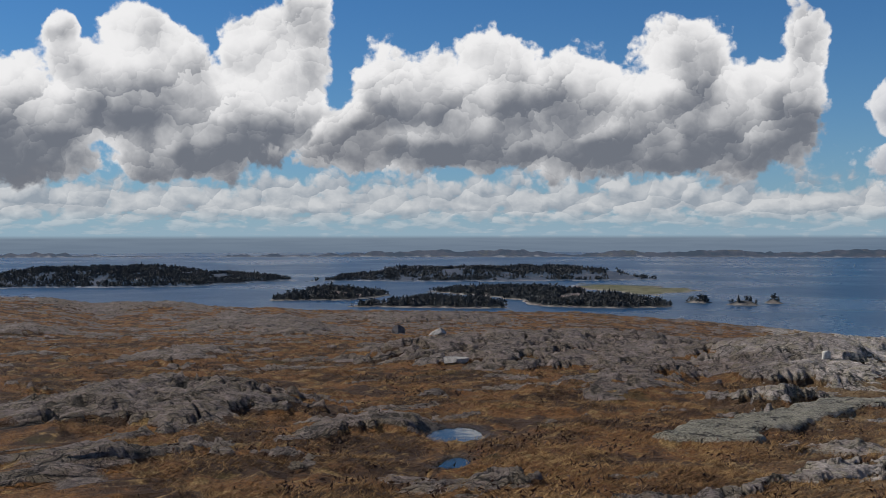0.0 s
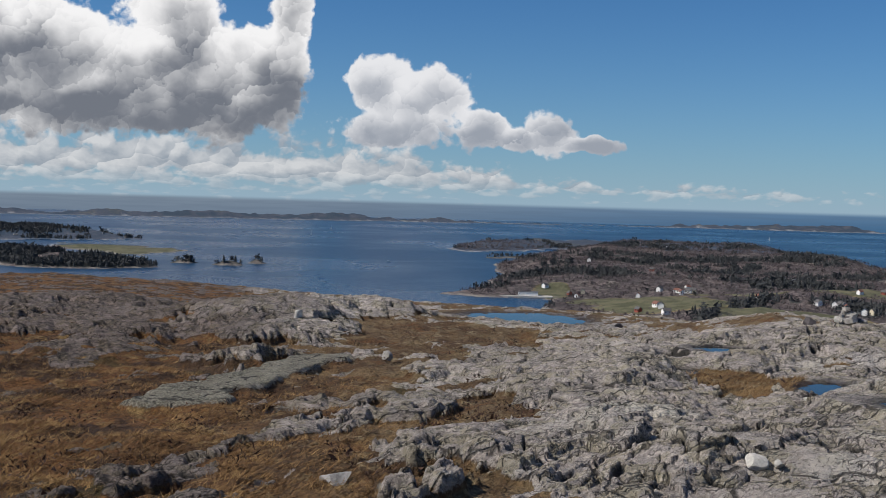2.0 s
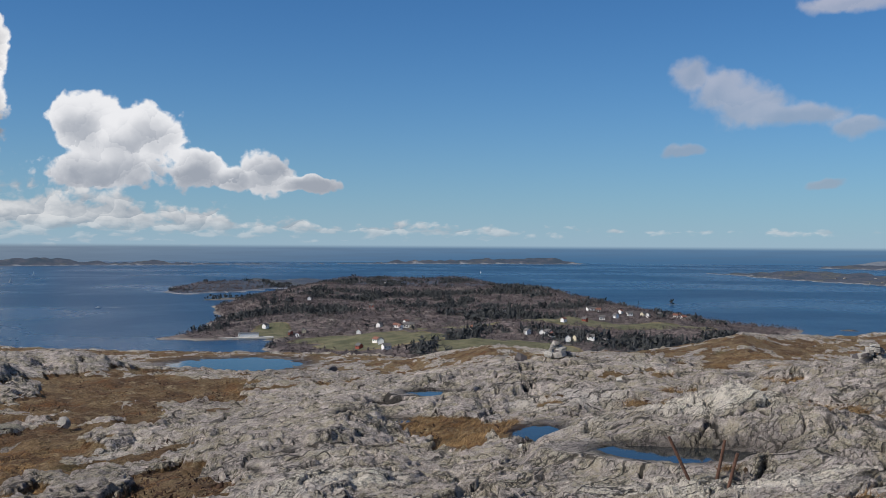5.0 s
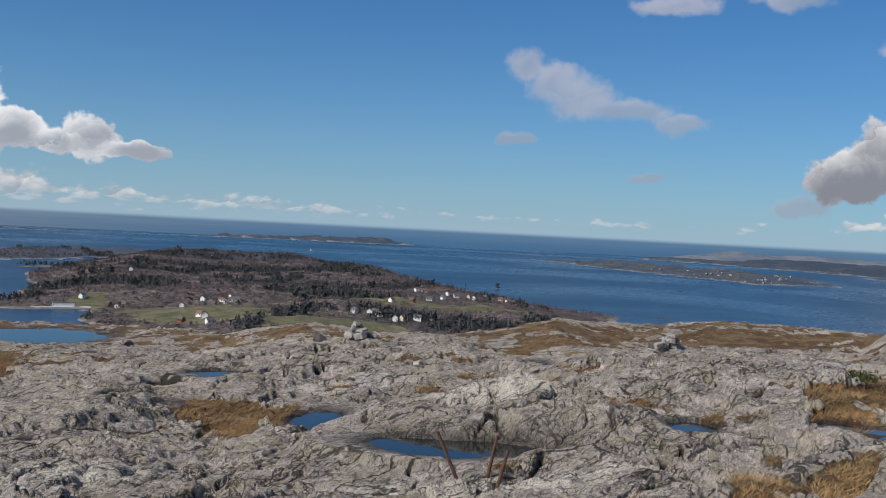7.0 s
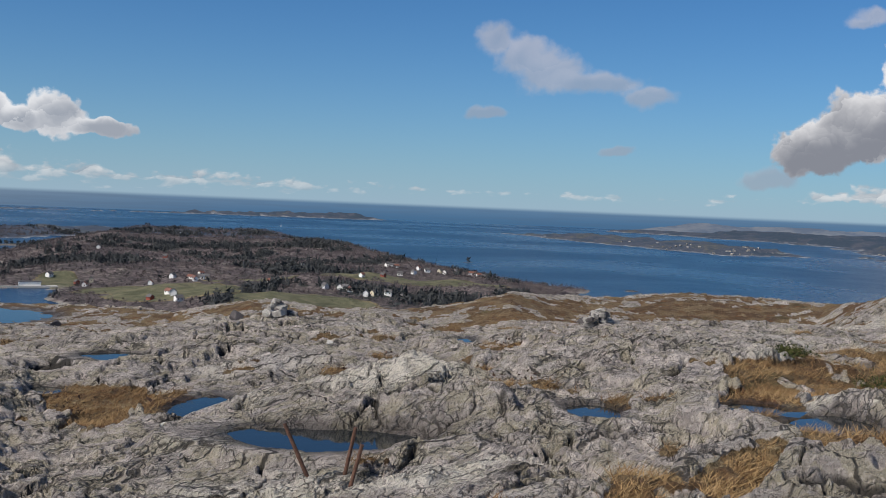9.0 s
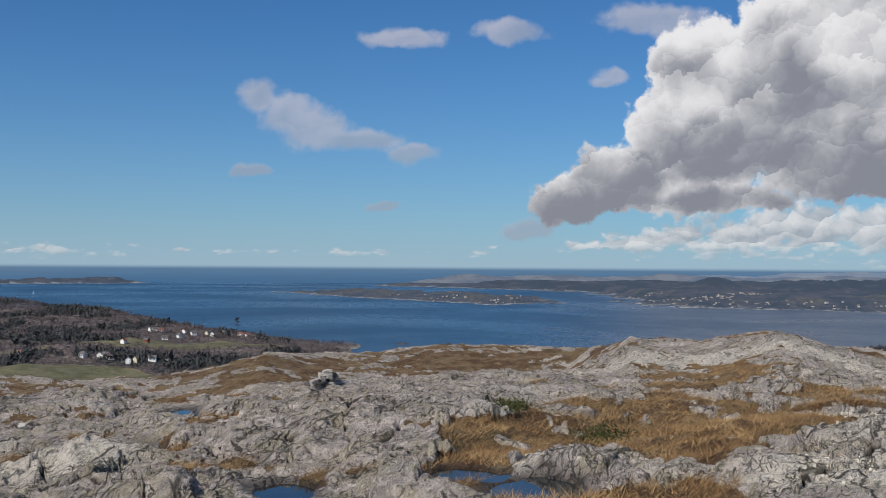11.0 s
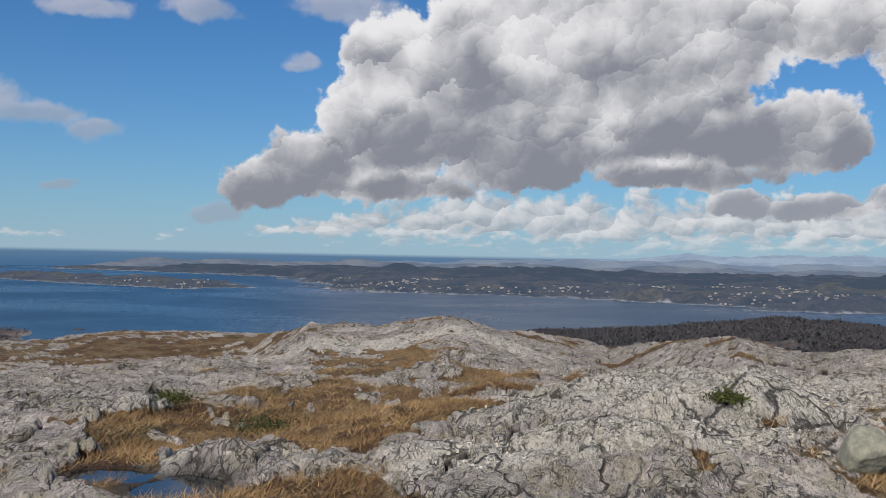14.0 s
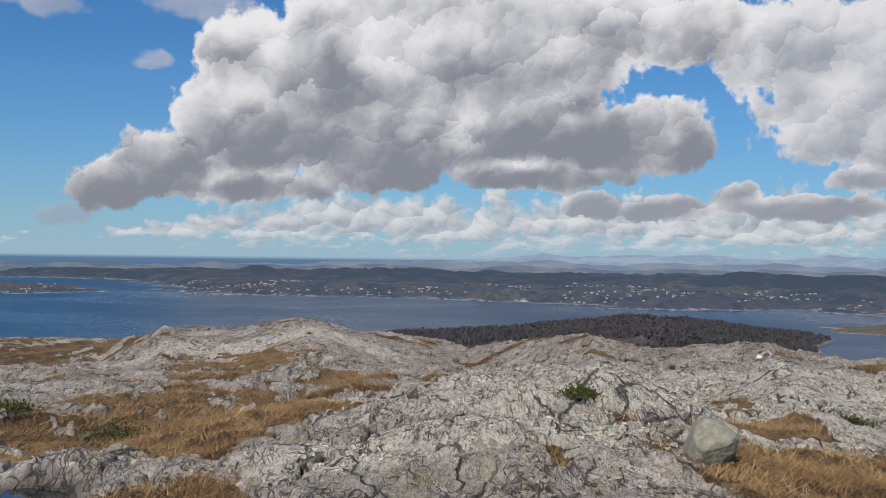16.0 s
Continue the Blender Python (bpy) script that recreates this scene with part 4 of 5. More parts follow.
loose_stone(19.2, 26.4, (0.18, 0.14, 0.12), mat_dark_stone, "dark boulder at the edge of the rock", 16)

# a lone boulder
tagged(part("boulder", stone_mesh((0.27, 0.24, 0.21), 23, 1.0, 5, 0.10, 1.6), mat_lichen, None, at=pose(12.30, -0.74, ground_z(12.30, -0.74) + 0.09, 6, 3, 20)),
       "blocky boulder grown over with grey-green lichen, in grass", "boulder")


# ---- cairns
def slab_stone(a, b, c, seed):
    """A broken flat stone with blunt corners."""
    rnd = random.Random(seed)
    bm = bmesh.new()
    box(bm, 2 * a, 2 * b, 2 * c, 0, 0, -c)
    for v in bm.verts:
        v.co += Vector((rnd.uniform(-0.5, 0.25) * math.copysign(a, v.co.x), rnd.uniform(-0.5, 0.25) * math.copysign(b, v.co.y), rnd.uniform(-0.45, 0.3) * math.copysign(c, v.co.z)))
    bmesh.ops.bevel(bm, geom=bm.edges[:], offset=min(a, b, c) * 0.22, segments=1, affect="EDGES")
    return bm


def cairn(at, count, wide, tall, mats, label, seed):
    """Flat stones piled to a rough cone."""
    ob = thing("cairn", pose(*at, ground_z(*at)), label, "cairn", "cairns")
    rnd = random.Random(seed)
    for k in range(count):
        h = (k / (count - 1)) ** 1.25
        reach = wide * (1 - h) * rnd.uniform(0.35, 1.0)
        turn = rnd.uniform(0, 6.28)
        size = rnd.uniform(0.6, 1.25) * (0.105 - 0.04 * h)
        part("stone", slab_stone(size, size * rnd.uniform(0.6, 0.85), size * rnd.uniform(0.35, 0.6), seed * 40 + k), rnd.choice(mats), ob,
             at=pose(reach * math.cos(turn), reach * math.sin(turn), 0.035 + tall * h, rnd.uniform(-22, 22), rnd.uniform(-22, 22), rnd.uniform(0, 180)))
    return ob


cairn((16.3, 14.9), 26, 0.36, 0.25, (mat_pale_stone, mat_stone, mat_stone, mat_dark_stone), "small cairn of pale flat stones stacked on bare rock", 31)
cairn((17.6, 9.2), 24, 0.36, 0.20, (mat_stone, mat_stone, mat_dark_stone, mat_pale_stone), "tumbled low cairn of grey stones on a rock dome", 32)


# ---- rusty iron rods let into the rock
def iron_rod(x, y, length, lean, toward, label):
    bm = bmesh.new()
    bmesh.ops.create_cone(bm, cap_ends=True, segments=10, radius1=0.015, radius2=0.013, depth=length + 0.08, matrix=Matrix.Translation((0, 0, length / 2 - 0.04)))
    for v in bm.verts:
        v.co.x += 0.012 * math.sin(v.co.z * 7)
    at = Matrix.Translation((x, y, ground_z(x, y))) @ Matrix.Rotation(radians(toward), 4, "Z") @ Matrix.Rotation(radians(lean), 4, "Y")
    return tagged(part("iron_rod", bm, mat_rust, None, at=at), label, "rod", "iron rods")


iron_rod(8.50, 6.35, 0.42, 24, 128, "rusty iron rod leaning over a rock pool")
iron_rod(8.77, 6.27, 0.36, 9, -52, "rusty iron rod fixed upright in bare rock")
iron_rod(8.53, 6.02, 0.38, 12, -52, "rusty iron rod fixed upright in bare rock")


# ---- shrubs, turf and broken stone on the hill
def leafy(name, base, dry, rough=0.8):
    """Leaves or blades, each of its own tint."""
    m, n, s = material(name)
    one = n.add("ShaderNodeNewGeometry").outputs["Random Per Island"]
    tint = n.mix(one, base, dry)
    n.put(s["Base Color"], n.mix(n.step(n.noise(n.coords(), 0.9, 5, 0.6), 0.42, 0.58), n.mix(0.6, tint, base), tint))
    n.put(s["Roughness"], rough)
    n.put(s["Specular IOR Level"], 0.2)
    return m


mat_juniper = leafy("juniper needles", (0.020, 0.030, 0.008), (0.095, 0.095, 0.028))
mat_blade_west = leafy("rust-coloured deer grass", (0.095, 0.044, 0.018), (0.46, 0.29, 0.12))
mat_blade_east = leafy("bleached moor grass", (0.13, 0.070, 0.030), (0.44, 0.300, 0.145))
mat_heather = leafy("bare heather", (0.035, 0.020, 0.014), (0.11, 0.06, 0.038))
mat_scree = leafy("broken pale stone", (0.15, 0.135, 0.115), (0.64, 0.60, 0.51), 0.9)


def spread(rng, count, centres, reach, lift):
    """Small three-cornered leaves round centres."""
    c = np.repeat(centres, count, 0)
    d = rng.normal(size=c.shape) * reach
    d[:, 2] = np.abs(d[:, 2])
    a = rng.normal(size=c.shape) * lift
    b = rng.normal(size=c.shape) * lift
    p = c + d
    return np.stack([p, p + a, p + b], 1).reshape(-1, 3)


def triangles(name, co, mat):
    n = len(co)
    me = bpy.data.meshes.new(name)
    me.vertices.add(n)
    me.vertices.foreach_set("co", co.astype(np.float32).ravel())
    me.loops.add(n)
    me.loops.foreach_set("vertex_index", np.arange(n, dtype=np.int32))
    me.polygons.add(n // 3)
    me.polygons.foreach_set("loop_start", np.arange(0, n, 3, dtype=np.int32))
    me.update(calc_edges=True)
    me.materials.append(mat)
    return new(name, me)


rng = np.random.default_rng(7)
for sx, sy, wide, tall, label in ((15.2, 4.4, 0.36, 0.12, "low dark juniper bush in straw grass"), (13.54, 0.02, 0.16, 0.05, "small green shrub in a rock crack"),
                                  (15.6, 5.6, 0.26, 0.08, "dark green juniper bush against a rock"), (15.6, -2.96, 0.22, 0.06, "low green shrub on bare rock"),
                                  (16.4, -0.9, 0.2, 0.06, "low green shrub on bare rock")):
    centre = np.array([[sx, sy, ground_z(sx, sy) + 0.02]])
    co = spread(rng, 900, centre, np.array([wide, wide * 0.8, tall]) * 0.55, 0.016)
    tagged(triangles("juniper_bush", co, mat_juniper), label, "bush", "juniper bushes")


def turf(rng, count, near, far, lo, hi, want):
    """Places on the turf between two distances and azimuths."""
    r = near * (far / near) ** (rng.random(count) ** 0.85)
    a = np.radians(rng.uniform(lo, hi, count))
    x, y = CX + r * np.sin(a), CY + r * np.cos(a)
    z, m = hill(x[:, None], y[:, None])
    keep = want({k: v[:, 0] for k, v in m.items()}, rng.random(count), x, y)
    return x[keep], y[keep], z[keep, 0], r[keep]


def blades(name, x, y, z, per, long, thick, mat, label, rng):
    k = len(x)
    root = np.stack([x, y, z - 0.01], -1).repeat(per, 0) + np.concatenate([rng.normal(size=(k * per, 2)) * 0.045, np.zeros((k * per, 1))], 1)
    bend = rng.normal(size=(k * per, 2)) * 0.75 + np.array([0.5, -0.2])
    size = long * rng.uniform(0.5, 1.25, (k * per, 1))
    tip = root + size * np.concatenate([bend, np.full((k * per, 1), 0.6)], 1)
    side = rng.normal(size=(k * per, 2))
    side = np.concatenate([side / np.linalg.norm(side, axis=1, keepdims=True), np.zeros((k * per, 1))], 1) * thick
    co = np.stack([root - side, root + side, tip], 1).reshape(-1, 3)
    return tagged(triangles(name, co, mat), label, "grass", kind="stuff")


dry = lambda m, q, x, y: (m["rock"] < 0.35) & (m["wet"] < 0.5)
gx, gy, gz, gr = turf(rng, 60000, 6.5, 45, -33, 45, lambda m, q, x, y: dry(m, q, x, y) & (m["straw"] < q) & (fbm(x / 1.3, y / 1.3, 3, seed=111) + 0.35 * q > 0.08))
blades("moor_grass", gx, gy, gz, 9, 0.11, 0.0042, mat_blade_west, "rust-brown deer grass on the moor", rng)
gx, gy, gz, gr = turf(rng, 70000, 6.5, 40, 25, 118, lambda m, q, x, y: dry(m, q, x, y) & (m["straw"] > q))
blades("straw_grass", gx, gy, gz, 9, 0.11, 0.0042, mat_blade_east, "bleached straw-coloured moor grass between rocks", rng)
hx, hy, hz, hr = turf(rng, 9000, 6.5, 50, -33, 60, lambda m, q, x, y: dry(m, q, x, y) & (fbm(x / 1.9, y / 1.9, 3, seed=151) > 0.02 + 0.2 * q))
co = spread(rng, 9, np.stack([hx, hy, hz], -1), np.array([0.07, 0.07, 0.05]), 0.022)
tagged(triangles("heather", co, mat_heather), "low dark bare heather", "heather", kind="stuff")

# frost-broken stone lying on the pale rock
sx, sy, sz, sr = turf(rng, 15000, 7.5, 24, 72, 116, lambda m, q, x, y: (m["rock"] > 0.6) & (fbm(x / 1.1, y / 1.1, 3, seed=161) > 0.08) & (q > 0.35))
size = rng.uniform(0.008, 0.027, (len(sx), 1)) * rng.uniform(0.5, 1.2, (len(sx), 1))
ang = rng.uniform(0, 6.28, len(sx))
ux, uy = np.stack([np.cos(ang), np.sin(ang), 0.2 * rng.normal(size=len(sx))], -1), np.stack([-np.sin(ang), np.cos(ang), 0.2 * rng.normal(size=len(sx))], -1)
mid = np.stack([sx, sy, sz], -1)
ring4 = [mid + size * (ux * a * 1.3 + uy * b * 0.8) for a, b in ((-1, -0.7), (0.8, -1), (1.1, 0.6), (-0.6, 1))]
ring4_top = [p * 0.9 + mid * 0.1 + size * np.array([0, 0, 0.5]) for p in ring4]
quads = [(ring4[i] - np.array([0, 0, 0.02]), ring4[(i + 1) % 4] - np.array([0, 0, 0.02]), ring4_top[(i + 1) % 4], ring4_top[i]) for i in range(4)] + [tuple(ring4_top)]
co = np.stack([np.stack([a, b, c, a, c, d], 1) for a, b, c, d in quads], 1).reshape(-1, 3)
tagged(triangles("broken_stone", co, mat_scree), "frost-broken pale stones lying on the rock", "stones", kind="stuff")


# ---- woods
# tree tints lifted and greyed: distance haze is painted into them
mat_spruce = leafy("spruce and pine", (0.036, 0.040, 0.044), (0.078, 0.080, 0.078), 0.9)
mat_bare_wood = leafy("leafless birch and alder", (0.070, 0.059, 0.062), (0.170, 0.140, 0.136), 0.9)


# headland trees, their blacks lightened in colour for haze
mat_far_wood = leafy("mixed wood, mostly leafless, with painted haze", (0.046, 0.045, 0.051), (0.078, 0.072, 0.074), 0.9)


def wood_places(rng, count, az, near, far, need):
    a, d = np.radians(rng.uniform(*az, count)), np.sqrt(rng.uniform(near ** 2, far ** 2, count))
    x, y = CX + d * np.sin(a), CY + d * np.cos(a)
    z, m = far_land(x[:, None], y[:, None])
    keep = need(m["wood"][:, 0], m["field"][:, 0], rng.random(count), z[:, 0] - SEA_Z)
    return np.stack([x, y, z[:, 0]], -1)[keep]


def conifers(rng, base, tall):
    """Ragged crowns, three tiers of five needles each."""
    k = len(base)
    h = tall * rng.uniform(0.6, 1.3, (k, 1))
    out = []
    for lo, hi, wide in ((0.08, 0.55, 0.30), (0.32, 0.8, 0.23), (0.58, 1.0, 0.14)):
        turn = rng.uniform(0, 6.28, k)
        for i in range(5):
            a, b = turn + i * 1.257, turn + (i + 1) * 1.257
            w = wide * h * rng.uniform(0.7, 1.25, (k, 1))
            p = base + np.stack([np.cos(a), np.sin(a), 0 * a], -1) * w + np.array([0, 0, 1]) * h * (lo + rng.uniform(-0.05, 0.05, (k, 1)))
            q = base + np.stack([np.cos(b), np.sin(b), 0 * b], -1) * w + np.array([0, 0, 1]) * h * (lo + rng.uniform(-0.05, 0.05, (k, 1)))
            t = base + np.array([0, 0, 1]) * h * hi
            out.append(np.stack([p, q, t], 1))
    return np.concatenate(out, 1).reshape(-1, 3)


def crowns(rng, base, tall, per=14):
    """Rounded, open crowns, each of loose clumps of leaf or twig."""
    h = tall * rng.uniform(0.55, 1.25, (len(base), 1))
    d = rng.normal(size=(len(base), per, 3))
    d = d / np.linalg.norm(d, axis=2, keepdims=True) * rng.uniform(0.55, 1.0, (len(base), per, 1))
    p = (base + np.array([0, 0, 0.5]) * h)[:, None, :] + d * (h * np.array([0.42, 0.42, 0.5]))[:, None, :]
    a, b = rng.normal(size=p.shape) * 0.30 * h[:, None, :], rng.normal(size=p.shape) * 0.30 * h[:, None, :]
    return np.stack([p, p + a, p + b], 2).reshape(-1, 3)


def mixed(rng, base, tall):
    pick = rng.random(len(base)) < 0.35
    return np.concatenate([conifers(rng, base[pick], tall), crowns(rng, base[~pick], tall * 0.85)])


islands = wood_places(rng, 70000, (-27, 17), 1120, 2400, lambda w, f, q, z: (w > 0.5) & (z > 0.8))
tagged(triangles("island_wood", mixed(rng, islands, 6.6), mat_spruce), "dark spruce wood covering low islands", "woodland", kind="stuff")
settled = wood_places(rng, 52000, (26, 61), 560, 2150, lambda w, f, q, z: (w > 0.5) & (z > 0.8))
tagged(triangles("settled_wood", mixed(rng, settled, 5.8), mat_spruce), "dark spruce groves between houses and meadows", "woodland", kind="stuff")
east = wood_places(rng, 30000, (86, 113), 850, 1500, lambda w, f, q, z: (w > 0.5) & (z > 0.8))
tagged(triangles("headland_wood", mixed(rng, east, 4.6), mat_far_wood), "dark spruce wood on a low headland", "woodland", kind="stuff")
scrub = wood_places(rng, 22000, (27, 61), 560, 2000, lambda w, f, q, z: (w < 0.5) & (f < 0.2) & (z > 0.8))
tagged(triangles("birch_scrub", spread(rng, 12, scrub + np.array([0, 0, 0.6]), np.array([1.3, 1.3, 1.1]), 0.75), mat_bare_wood), "leafless brown birch scrub on the heath", "scrub", kind="stuff")


# ---- houses
mat_white = simple("white painted boards", (0.78, 0.77, 0.74), 0.6, scale=0.6, vary=0.08, bump=0.1)
mat_cream = simple("cream painted boards", (0.55, 0.49, 0.36), 0.6, scale=0.6, vary=0.12, bump=0.1)
mat_red = simple("red painted boards", (0.24, 0.055, 0.035), 0.7, scale=0.6, vary=0.15, bump=0.1)
mat_tile = simple("grey roof tiles", (0.10, 0.095, 0.095), 0.8, scale=0.8, vary=0.25, bump=0.3)
mat_tile_red = simple("brown-red roof tiles", (0.19, 0.085, 0.06), 0.8, scale=0.8, vary=0.25, bump=0.3)
mat_pane = simple("dark window glass", (0.02, 0.024, 0.03), 0.1, scale=2, vary=0.2, bump=0.0)


def house(at, w, l, h, wall_mat, roof_mat, label):
    ob = thing("house", at, label, "house", "houses below the hill")
    bm = bmesh.new()
    box(bm, w, l, h + 1.0, 0, 0, -1.0)
    ridge = h + w * 0.42
    for y in (-l / 2, l / 2):
        bm.faces.new([bm.verts.new(c) for c in ((-w / 2, y, h), (w / 2, y, h), (0, y, ridge))])
    part("wall", bm, wall_mat, ob)
    bm = bmesh.new()
    for s in (-1, 1):
        e, f = w / 2 + 0.3, l / 2 + 0.3
        lo = h - 0.3 * 0.84
        pts = [(0, -f, ridge), (0, f, ridge), (s * e, f, lo), (s * e, -f, lo)]
        a = [bm.verts.new((p[0], p[1], p[2] + 0.02)) for p in pts]
        b = [bm.verts.new((p[0], p[1], p[2] + 0.2)) for p in pts]
        for q in ((0, 1, 2, 3),):
            bm.faces.new([a[i] for i in q])
            bm.faces.new([b[i] for i in reversed(q)])
        for i in range(4):
            bm.faces.new((a[i], a[(i + 1) % 4], b[(i + 1) % 4], b[i]))
    bmesh.ops.recalc_face_normals(bm, faces=bm.faces)
    roof = part("roof", bm, roof_mat, ob)
    bm = bmesh.new()
    box(bm, 0.5, 0.5, 1.0, 0, l * 0.18, ridge - 0.3)
    part("chimney", bm, roof_mat, roof)
    for s in (-1, 1):
        for y in (-0.25, 0.25):
            bm = bmesh.new()
            box(bm, 0.08, 0.8, 0.9, s * (w / 2 + 0.02), y * l, h * 0.45)
            part("window", bm, mat_pane, ob)
    return ob


kinds = [house(pose(*xy, 0), *rest) for xy, rest in (
    ((504, 808), (4.0, 5.6, 2.6, mat_white, mat_tile, "white wooden house with a grey tiled roof")),
    ((500, 750), (3.6, 5.0, 2.4, mat_white, mat_tile_red, "white wooden house with a brown-red roof")),
    ((520, 771), (3.8, 5.2, 2.5, mat_cream, mat_tile, "cream wooden house with a grey roof")),
    ((507, 772), (3.4, 4.6, 2.2, mat_red, mat_tile, "red boarded house with a grey roof")))]
HOUSES = (
    (504, 808), (500, 750), (520, 771), (507, 772), (537, 713), (468, 600), (466, 592), (570, 727),
    (578, 713), (573, 701), (613, 742), (596, 714), (587, 710), (714, 925), (1061, 1339), (712, 1044),
    (592, 629), (450, 566), (453, 601), (735, 632), (800, 666), (828, 671), (851, 672), (868, 668),
    (871, 664), (899, 670), (915, 662), (911, 641), (871, 743), (871, 737), (854, 716), (854, 686),
    (602, 561), (603, 556), (597, 546), (593, 526), (597, 521), (606, 515), (607, 502), (596, 572),
    (723, 725), (696, 623), (910, 648), (956, 685),
)
rnd = random.Random(5)
for i, (x, y) in enumerate(HOUSES):
    at = pose(x, y, max(land_z(x, y), SEA_Z + 1.0), 0, 0, rnd.uniform(0, 180))
    if i < 4:
        kinds[i].matrix_basis = at
    else:
        copy_thing(kinds[rnd.choice((0, 0, 0, 1, 1, 2, 3))], at)

# the long white quay shed and its quay
quay_x, quay_y = polar(30.9, 905)
shed = thing("quay_shed", pose(quay_x, quay_y, SEA_Z + 1.4, 0, 0, -28), "long white quay shed by the harbour", "shed")
bm = bmesh.new()
box(bm, 17, 6, 3.2)
part("wall", bm, mat_white, shed)
bm = bmesh.new()
box(bm, 17.6, 6.6, 0.4, 0, 0, 3.2)
part("roof", bm, mat_tile, shed)
bm = bmesh.new()
box(bm, 46, 12, 3.0, -2, -2, -3.02)
tagged(part("quay", bm, mat_pale_stone, None, at=pose(quay_x, quay_y, SEA_Z + 1.4, 0, 0, -28)), "pale stone quay at the harbour", "quay")

# towns over the sound, each house a few metres of wall and roof
mat_town = leafy("painted house walls", (0.09, 0.085, 0.08), (0.50, 0.48, 0.45), 0.7)


def town(rng, count, az, near, far, low, label):
    at = wood_places(rng, count, az, near, far, lambda w, f, q, z: (z > 0.8) & (z < low) & (q < 0.8 - 0.5 * (w > 0.5)))
    at = at[fbm(at[:, 0] / 190, at[:, 1] / 190, 3, seed=221) > 0.06]
    k = len(at)
    a = rng.uniform(0, 3.14, k)
    u, v = np.stack([np.cos(a), np.sin(a), 0 * a], -1), np.stack([-np.sin(a), np.cos(a), 0 * a], -1)
    w, l, h = rng.uniform(1.6, 3.6, (k, 1)), rng.uniform(1.4, 2.2, (k, 1)), rng.uniform(1.4, 2.4, (k, 1))
    up = np.array([0, 0, 1.0])
    c = [at + u * w * i + v * l * j for i, j in ((-1, -1), (1, -1), (1, 1), (-1, 1))]
    t = [p + up * h for p in c]
    r = [at + u * w * i + up * h * 1.5 for i in (-1, 1)]
    tri = [(c[0], c[1], t[1]), (c[0], t[1], t[0]), (c[1], c[2], t[2]), (c[1], t[2], t[1]), (c[2], c[3], t[3]), (c[2], t[3], t[2]), (c[3], c[0], t[0]), (c[3], t[0], t[3]),
           (t[0], t[1], r[1]), (t[0], r[1], r[0]), (t[2], t[3], r[0]), (t[2], r[0], r[1]), (t[1], t[2], r[1]), (t[3], t[0], r[0])]
    co = np.stack([np.stack(q, 1) for q in tri], 1).reshape(-1, 3)
    return tagged(triangles("town", co, mat_town), label, "town", kind="stuff")


town(rng, 2000, (75, 96), 2100, 2900, 16, "far town of pale houses along the shore")
town(rng, 1100, (96, 113), 1850, 2700, 22, "far houses on the slopes over the sound")
town(rng, 260, (62, 70), 2250, 2900, 14, "far houses on a low island")
town(rng, 420, (-24, 10), 1700, 2400, 16, "far farms on low islands")
town(rng, 900, (-36, 46), 4150, 4800, 16, "far houses on the outer islands")


# ---- boats
mat_hull = simple("white boat hull", (0.8, 0.8, 0.79), 0.35, scale=1, vary=0.05, bump=0.0)
mat_foam = simple("white foam", (0.62, 0.66, 0.68), 0.9, scale=0.4, vary=0.2, bump=0.4)


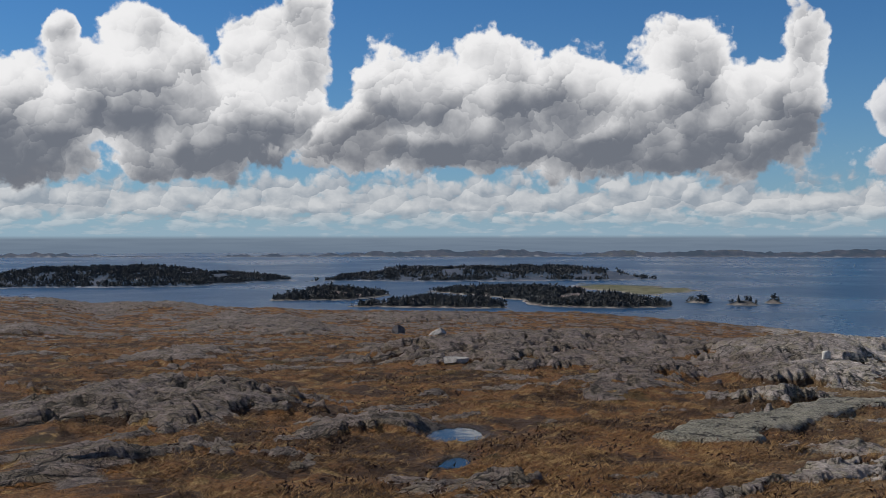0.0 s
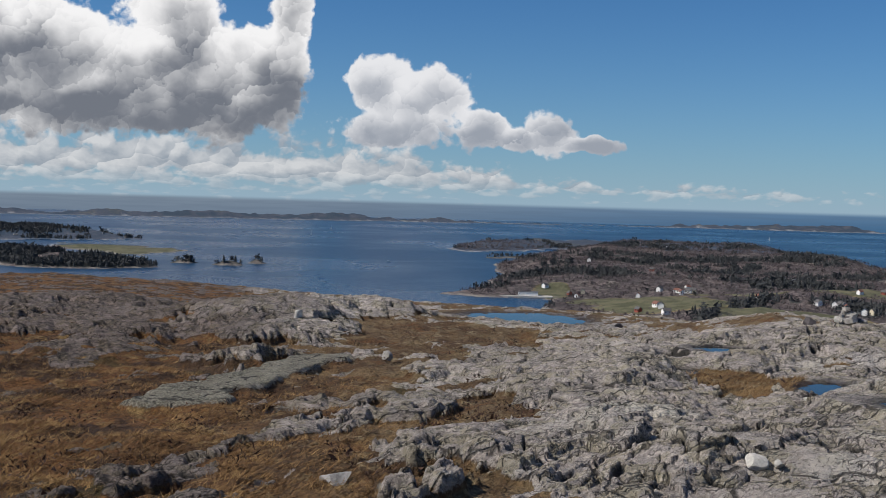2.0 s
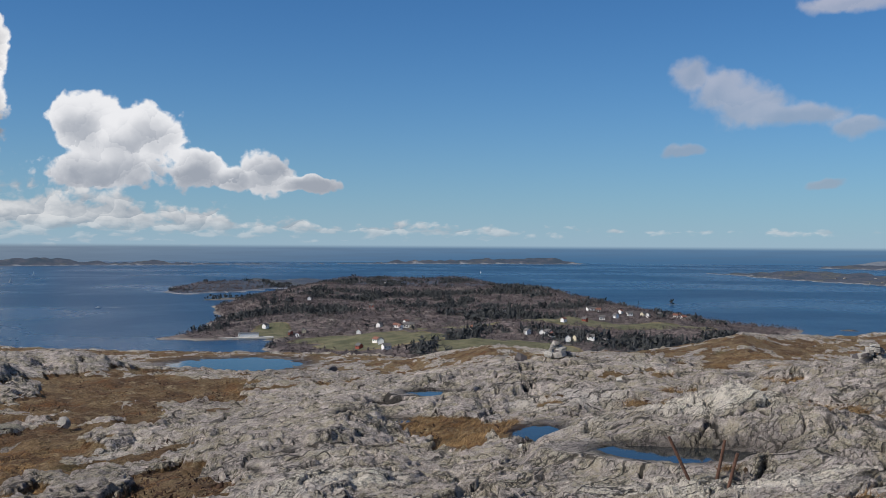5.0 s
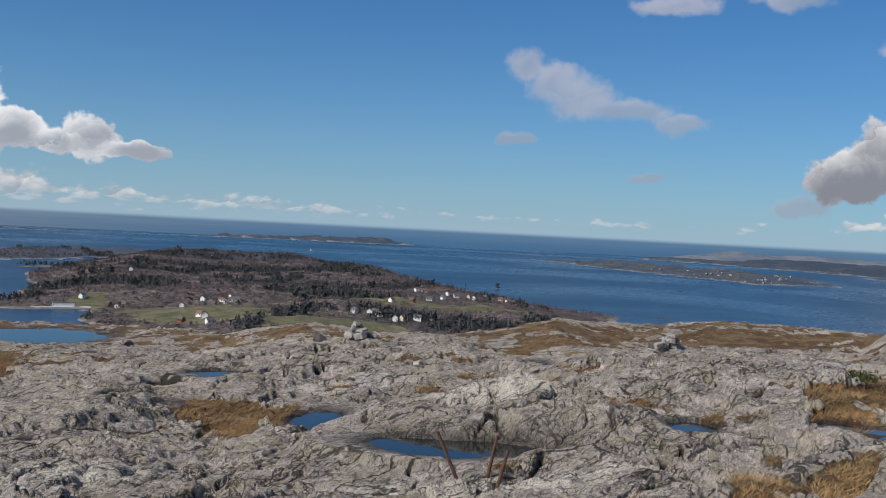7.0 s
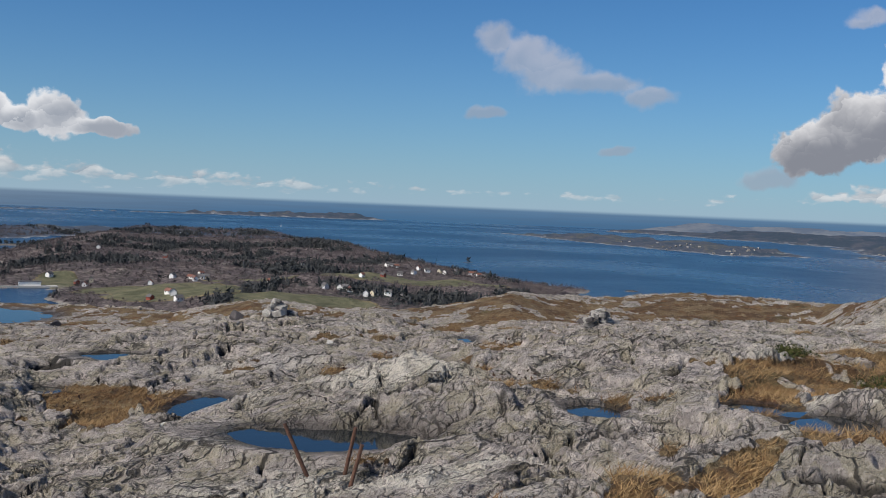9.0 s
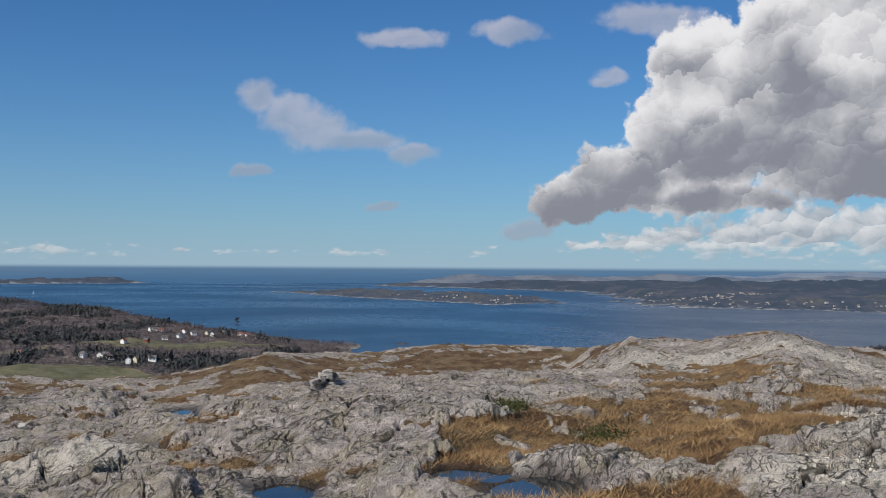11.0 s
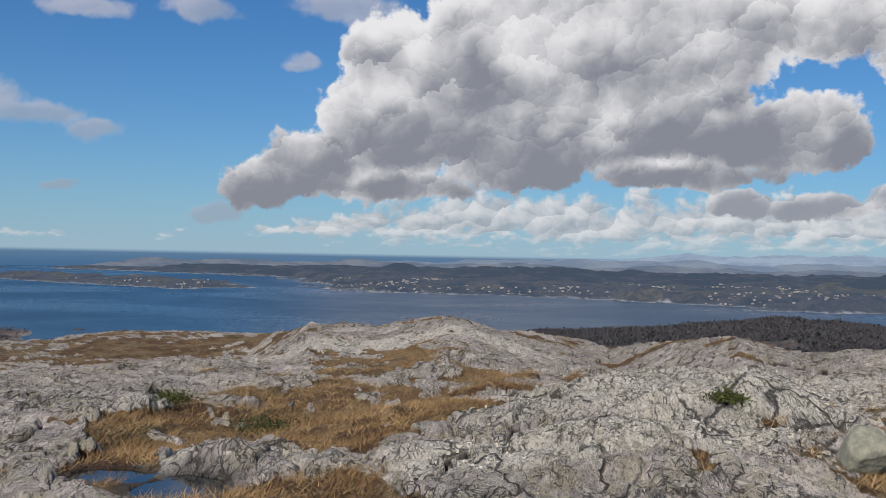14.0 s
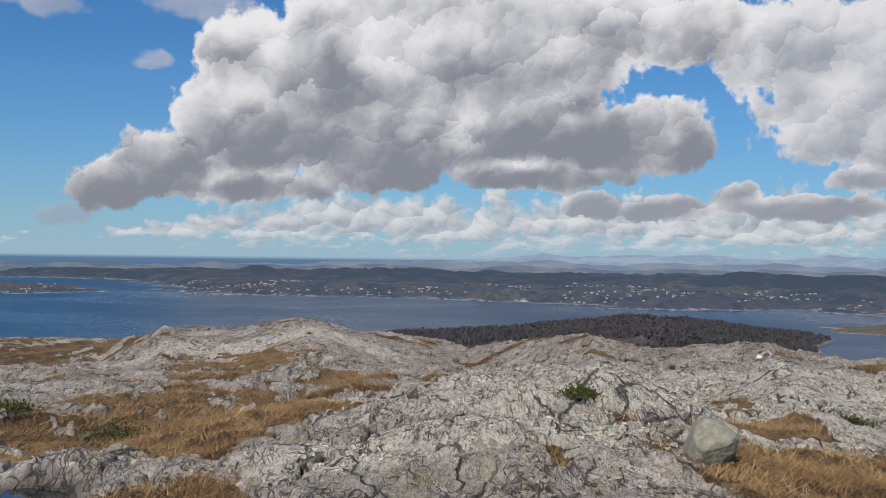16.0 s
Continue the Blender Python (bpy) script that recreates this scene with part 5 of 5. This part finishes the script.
def hull(length, wide, deep):
    bm = bmesh.new()
    rows = []
    for i in range(9):
        t = i / 8
        w = wide * (1 - max(0, t - 0.35) ** 2 / 0.4225) * (0.9 if i == 0 else 1)
        x = (t - 0.5) * length
        rows.append([bm.verts.new(p) for p in ((x, -w, deep), (x, -w * 0.6, -0.2), (x, w * 0.6, -0.2), (x, w, deep))])
    for a, b in zip(rows, rows[1:]):
        for k in range(4):
            bm.faces.new((a[k], b[k], b[(k + 1) % 4], a[(k + 1) % 4]))
    bm.faces.new(rows[0])
    bm.faces.new(list(reversed(rows[-1])))
    bmesh.ops.recalc_face_normals(bm, faces=bm.faces)
    return bm


def motor_boat(az, d, heading):
    x, y = polar(az, d)
    ob = thing("motor_boat", pose(x, y, SEA_Z, 0, 0, heading), "small white motor boat under way on the sea", "boat")
    part("hull", hull(7, 1.2, 0.9), mat_hull, ob)
    bm = bmesh.new()
    box(bm, 2.2, 1.6, 1.1, -0.3, 0, 0.9)
    part("cabin", bm, mat_hull, ob)
    bm = bmesh.new()
    for i in range(12):
        w0, w1 = 0.5 + i * 0.12, 0.5 + (i + 1) * 0.12
        a, b = -3 - i * 3.2, -3 - (i + 1) * 3.2
        bm.faces.new([bm.verts.new(p) for p in ((a, -w0, 0.08), (b, -w1, 0.08), (b, w1, 0.08), (a, w0, 0.08))])
    tagged(part("boat_wake", bm, mat_foam, None, at=pose(x, y, SEA_Z, 0, 0, heading)), "white wake behind a motor boat", "wake")


def sailing_boat(az, d, heading):
    x, y = polar(az, d)
    ob = thing("sailing_boat", pose(x, y, SEA_Z, 0, 0, heading), "small sailing boat with white sails set", "boat", "sailing boats")
    part("hull", hull(8, 1.2, 0.8), mat_hull, ob)
    bm = bmesh.new()
    bmesh.ops.create_cone(bm, cap_ends=True, segments=8, radius1=0.09, radius2=0.05, depth=10, matrix=Matrix.Translation((0.5, 0, 5.5)))
    part("mast", bm, mat_hull, ob)
    for pts in (((0.4, 0.0, 1.6), (-3.4, 0.5, 1.6), (0.4, 0.0, 10.2)), ((0.7, 0.0, 9.0), (3.8, 0.0, 1.2), (0.9, 0.4, 1.4))):
        bm = bmesh.new()
        a = [bm.verts.new(p) for p in pts]
        b = [bm.verts.new((p[0], p[1] + 0.05, p[2])) for p in pts]
        bm.faces.new(a)
        bm.faces.new(list(reversed(b)))
        for i in range(3):
            bm.faces.new((a[i], a[(i + 1) % 3], b[(i + 1) % 3], b[i]))
        part("sail", bm, mat_hull, ob)


motor_boat(23.2, 1370, 174)
sailing_boat(20.1, 2800, 30)
sailing_boat(43.6, 3000, 70)
sailing_boat(19.0, 2300, 30)
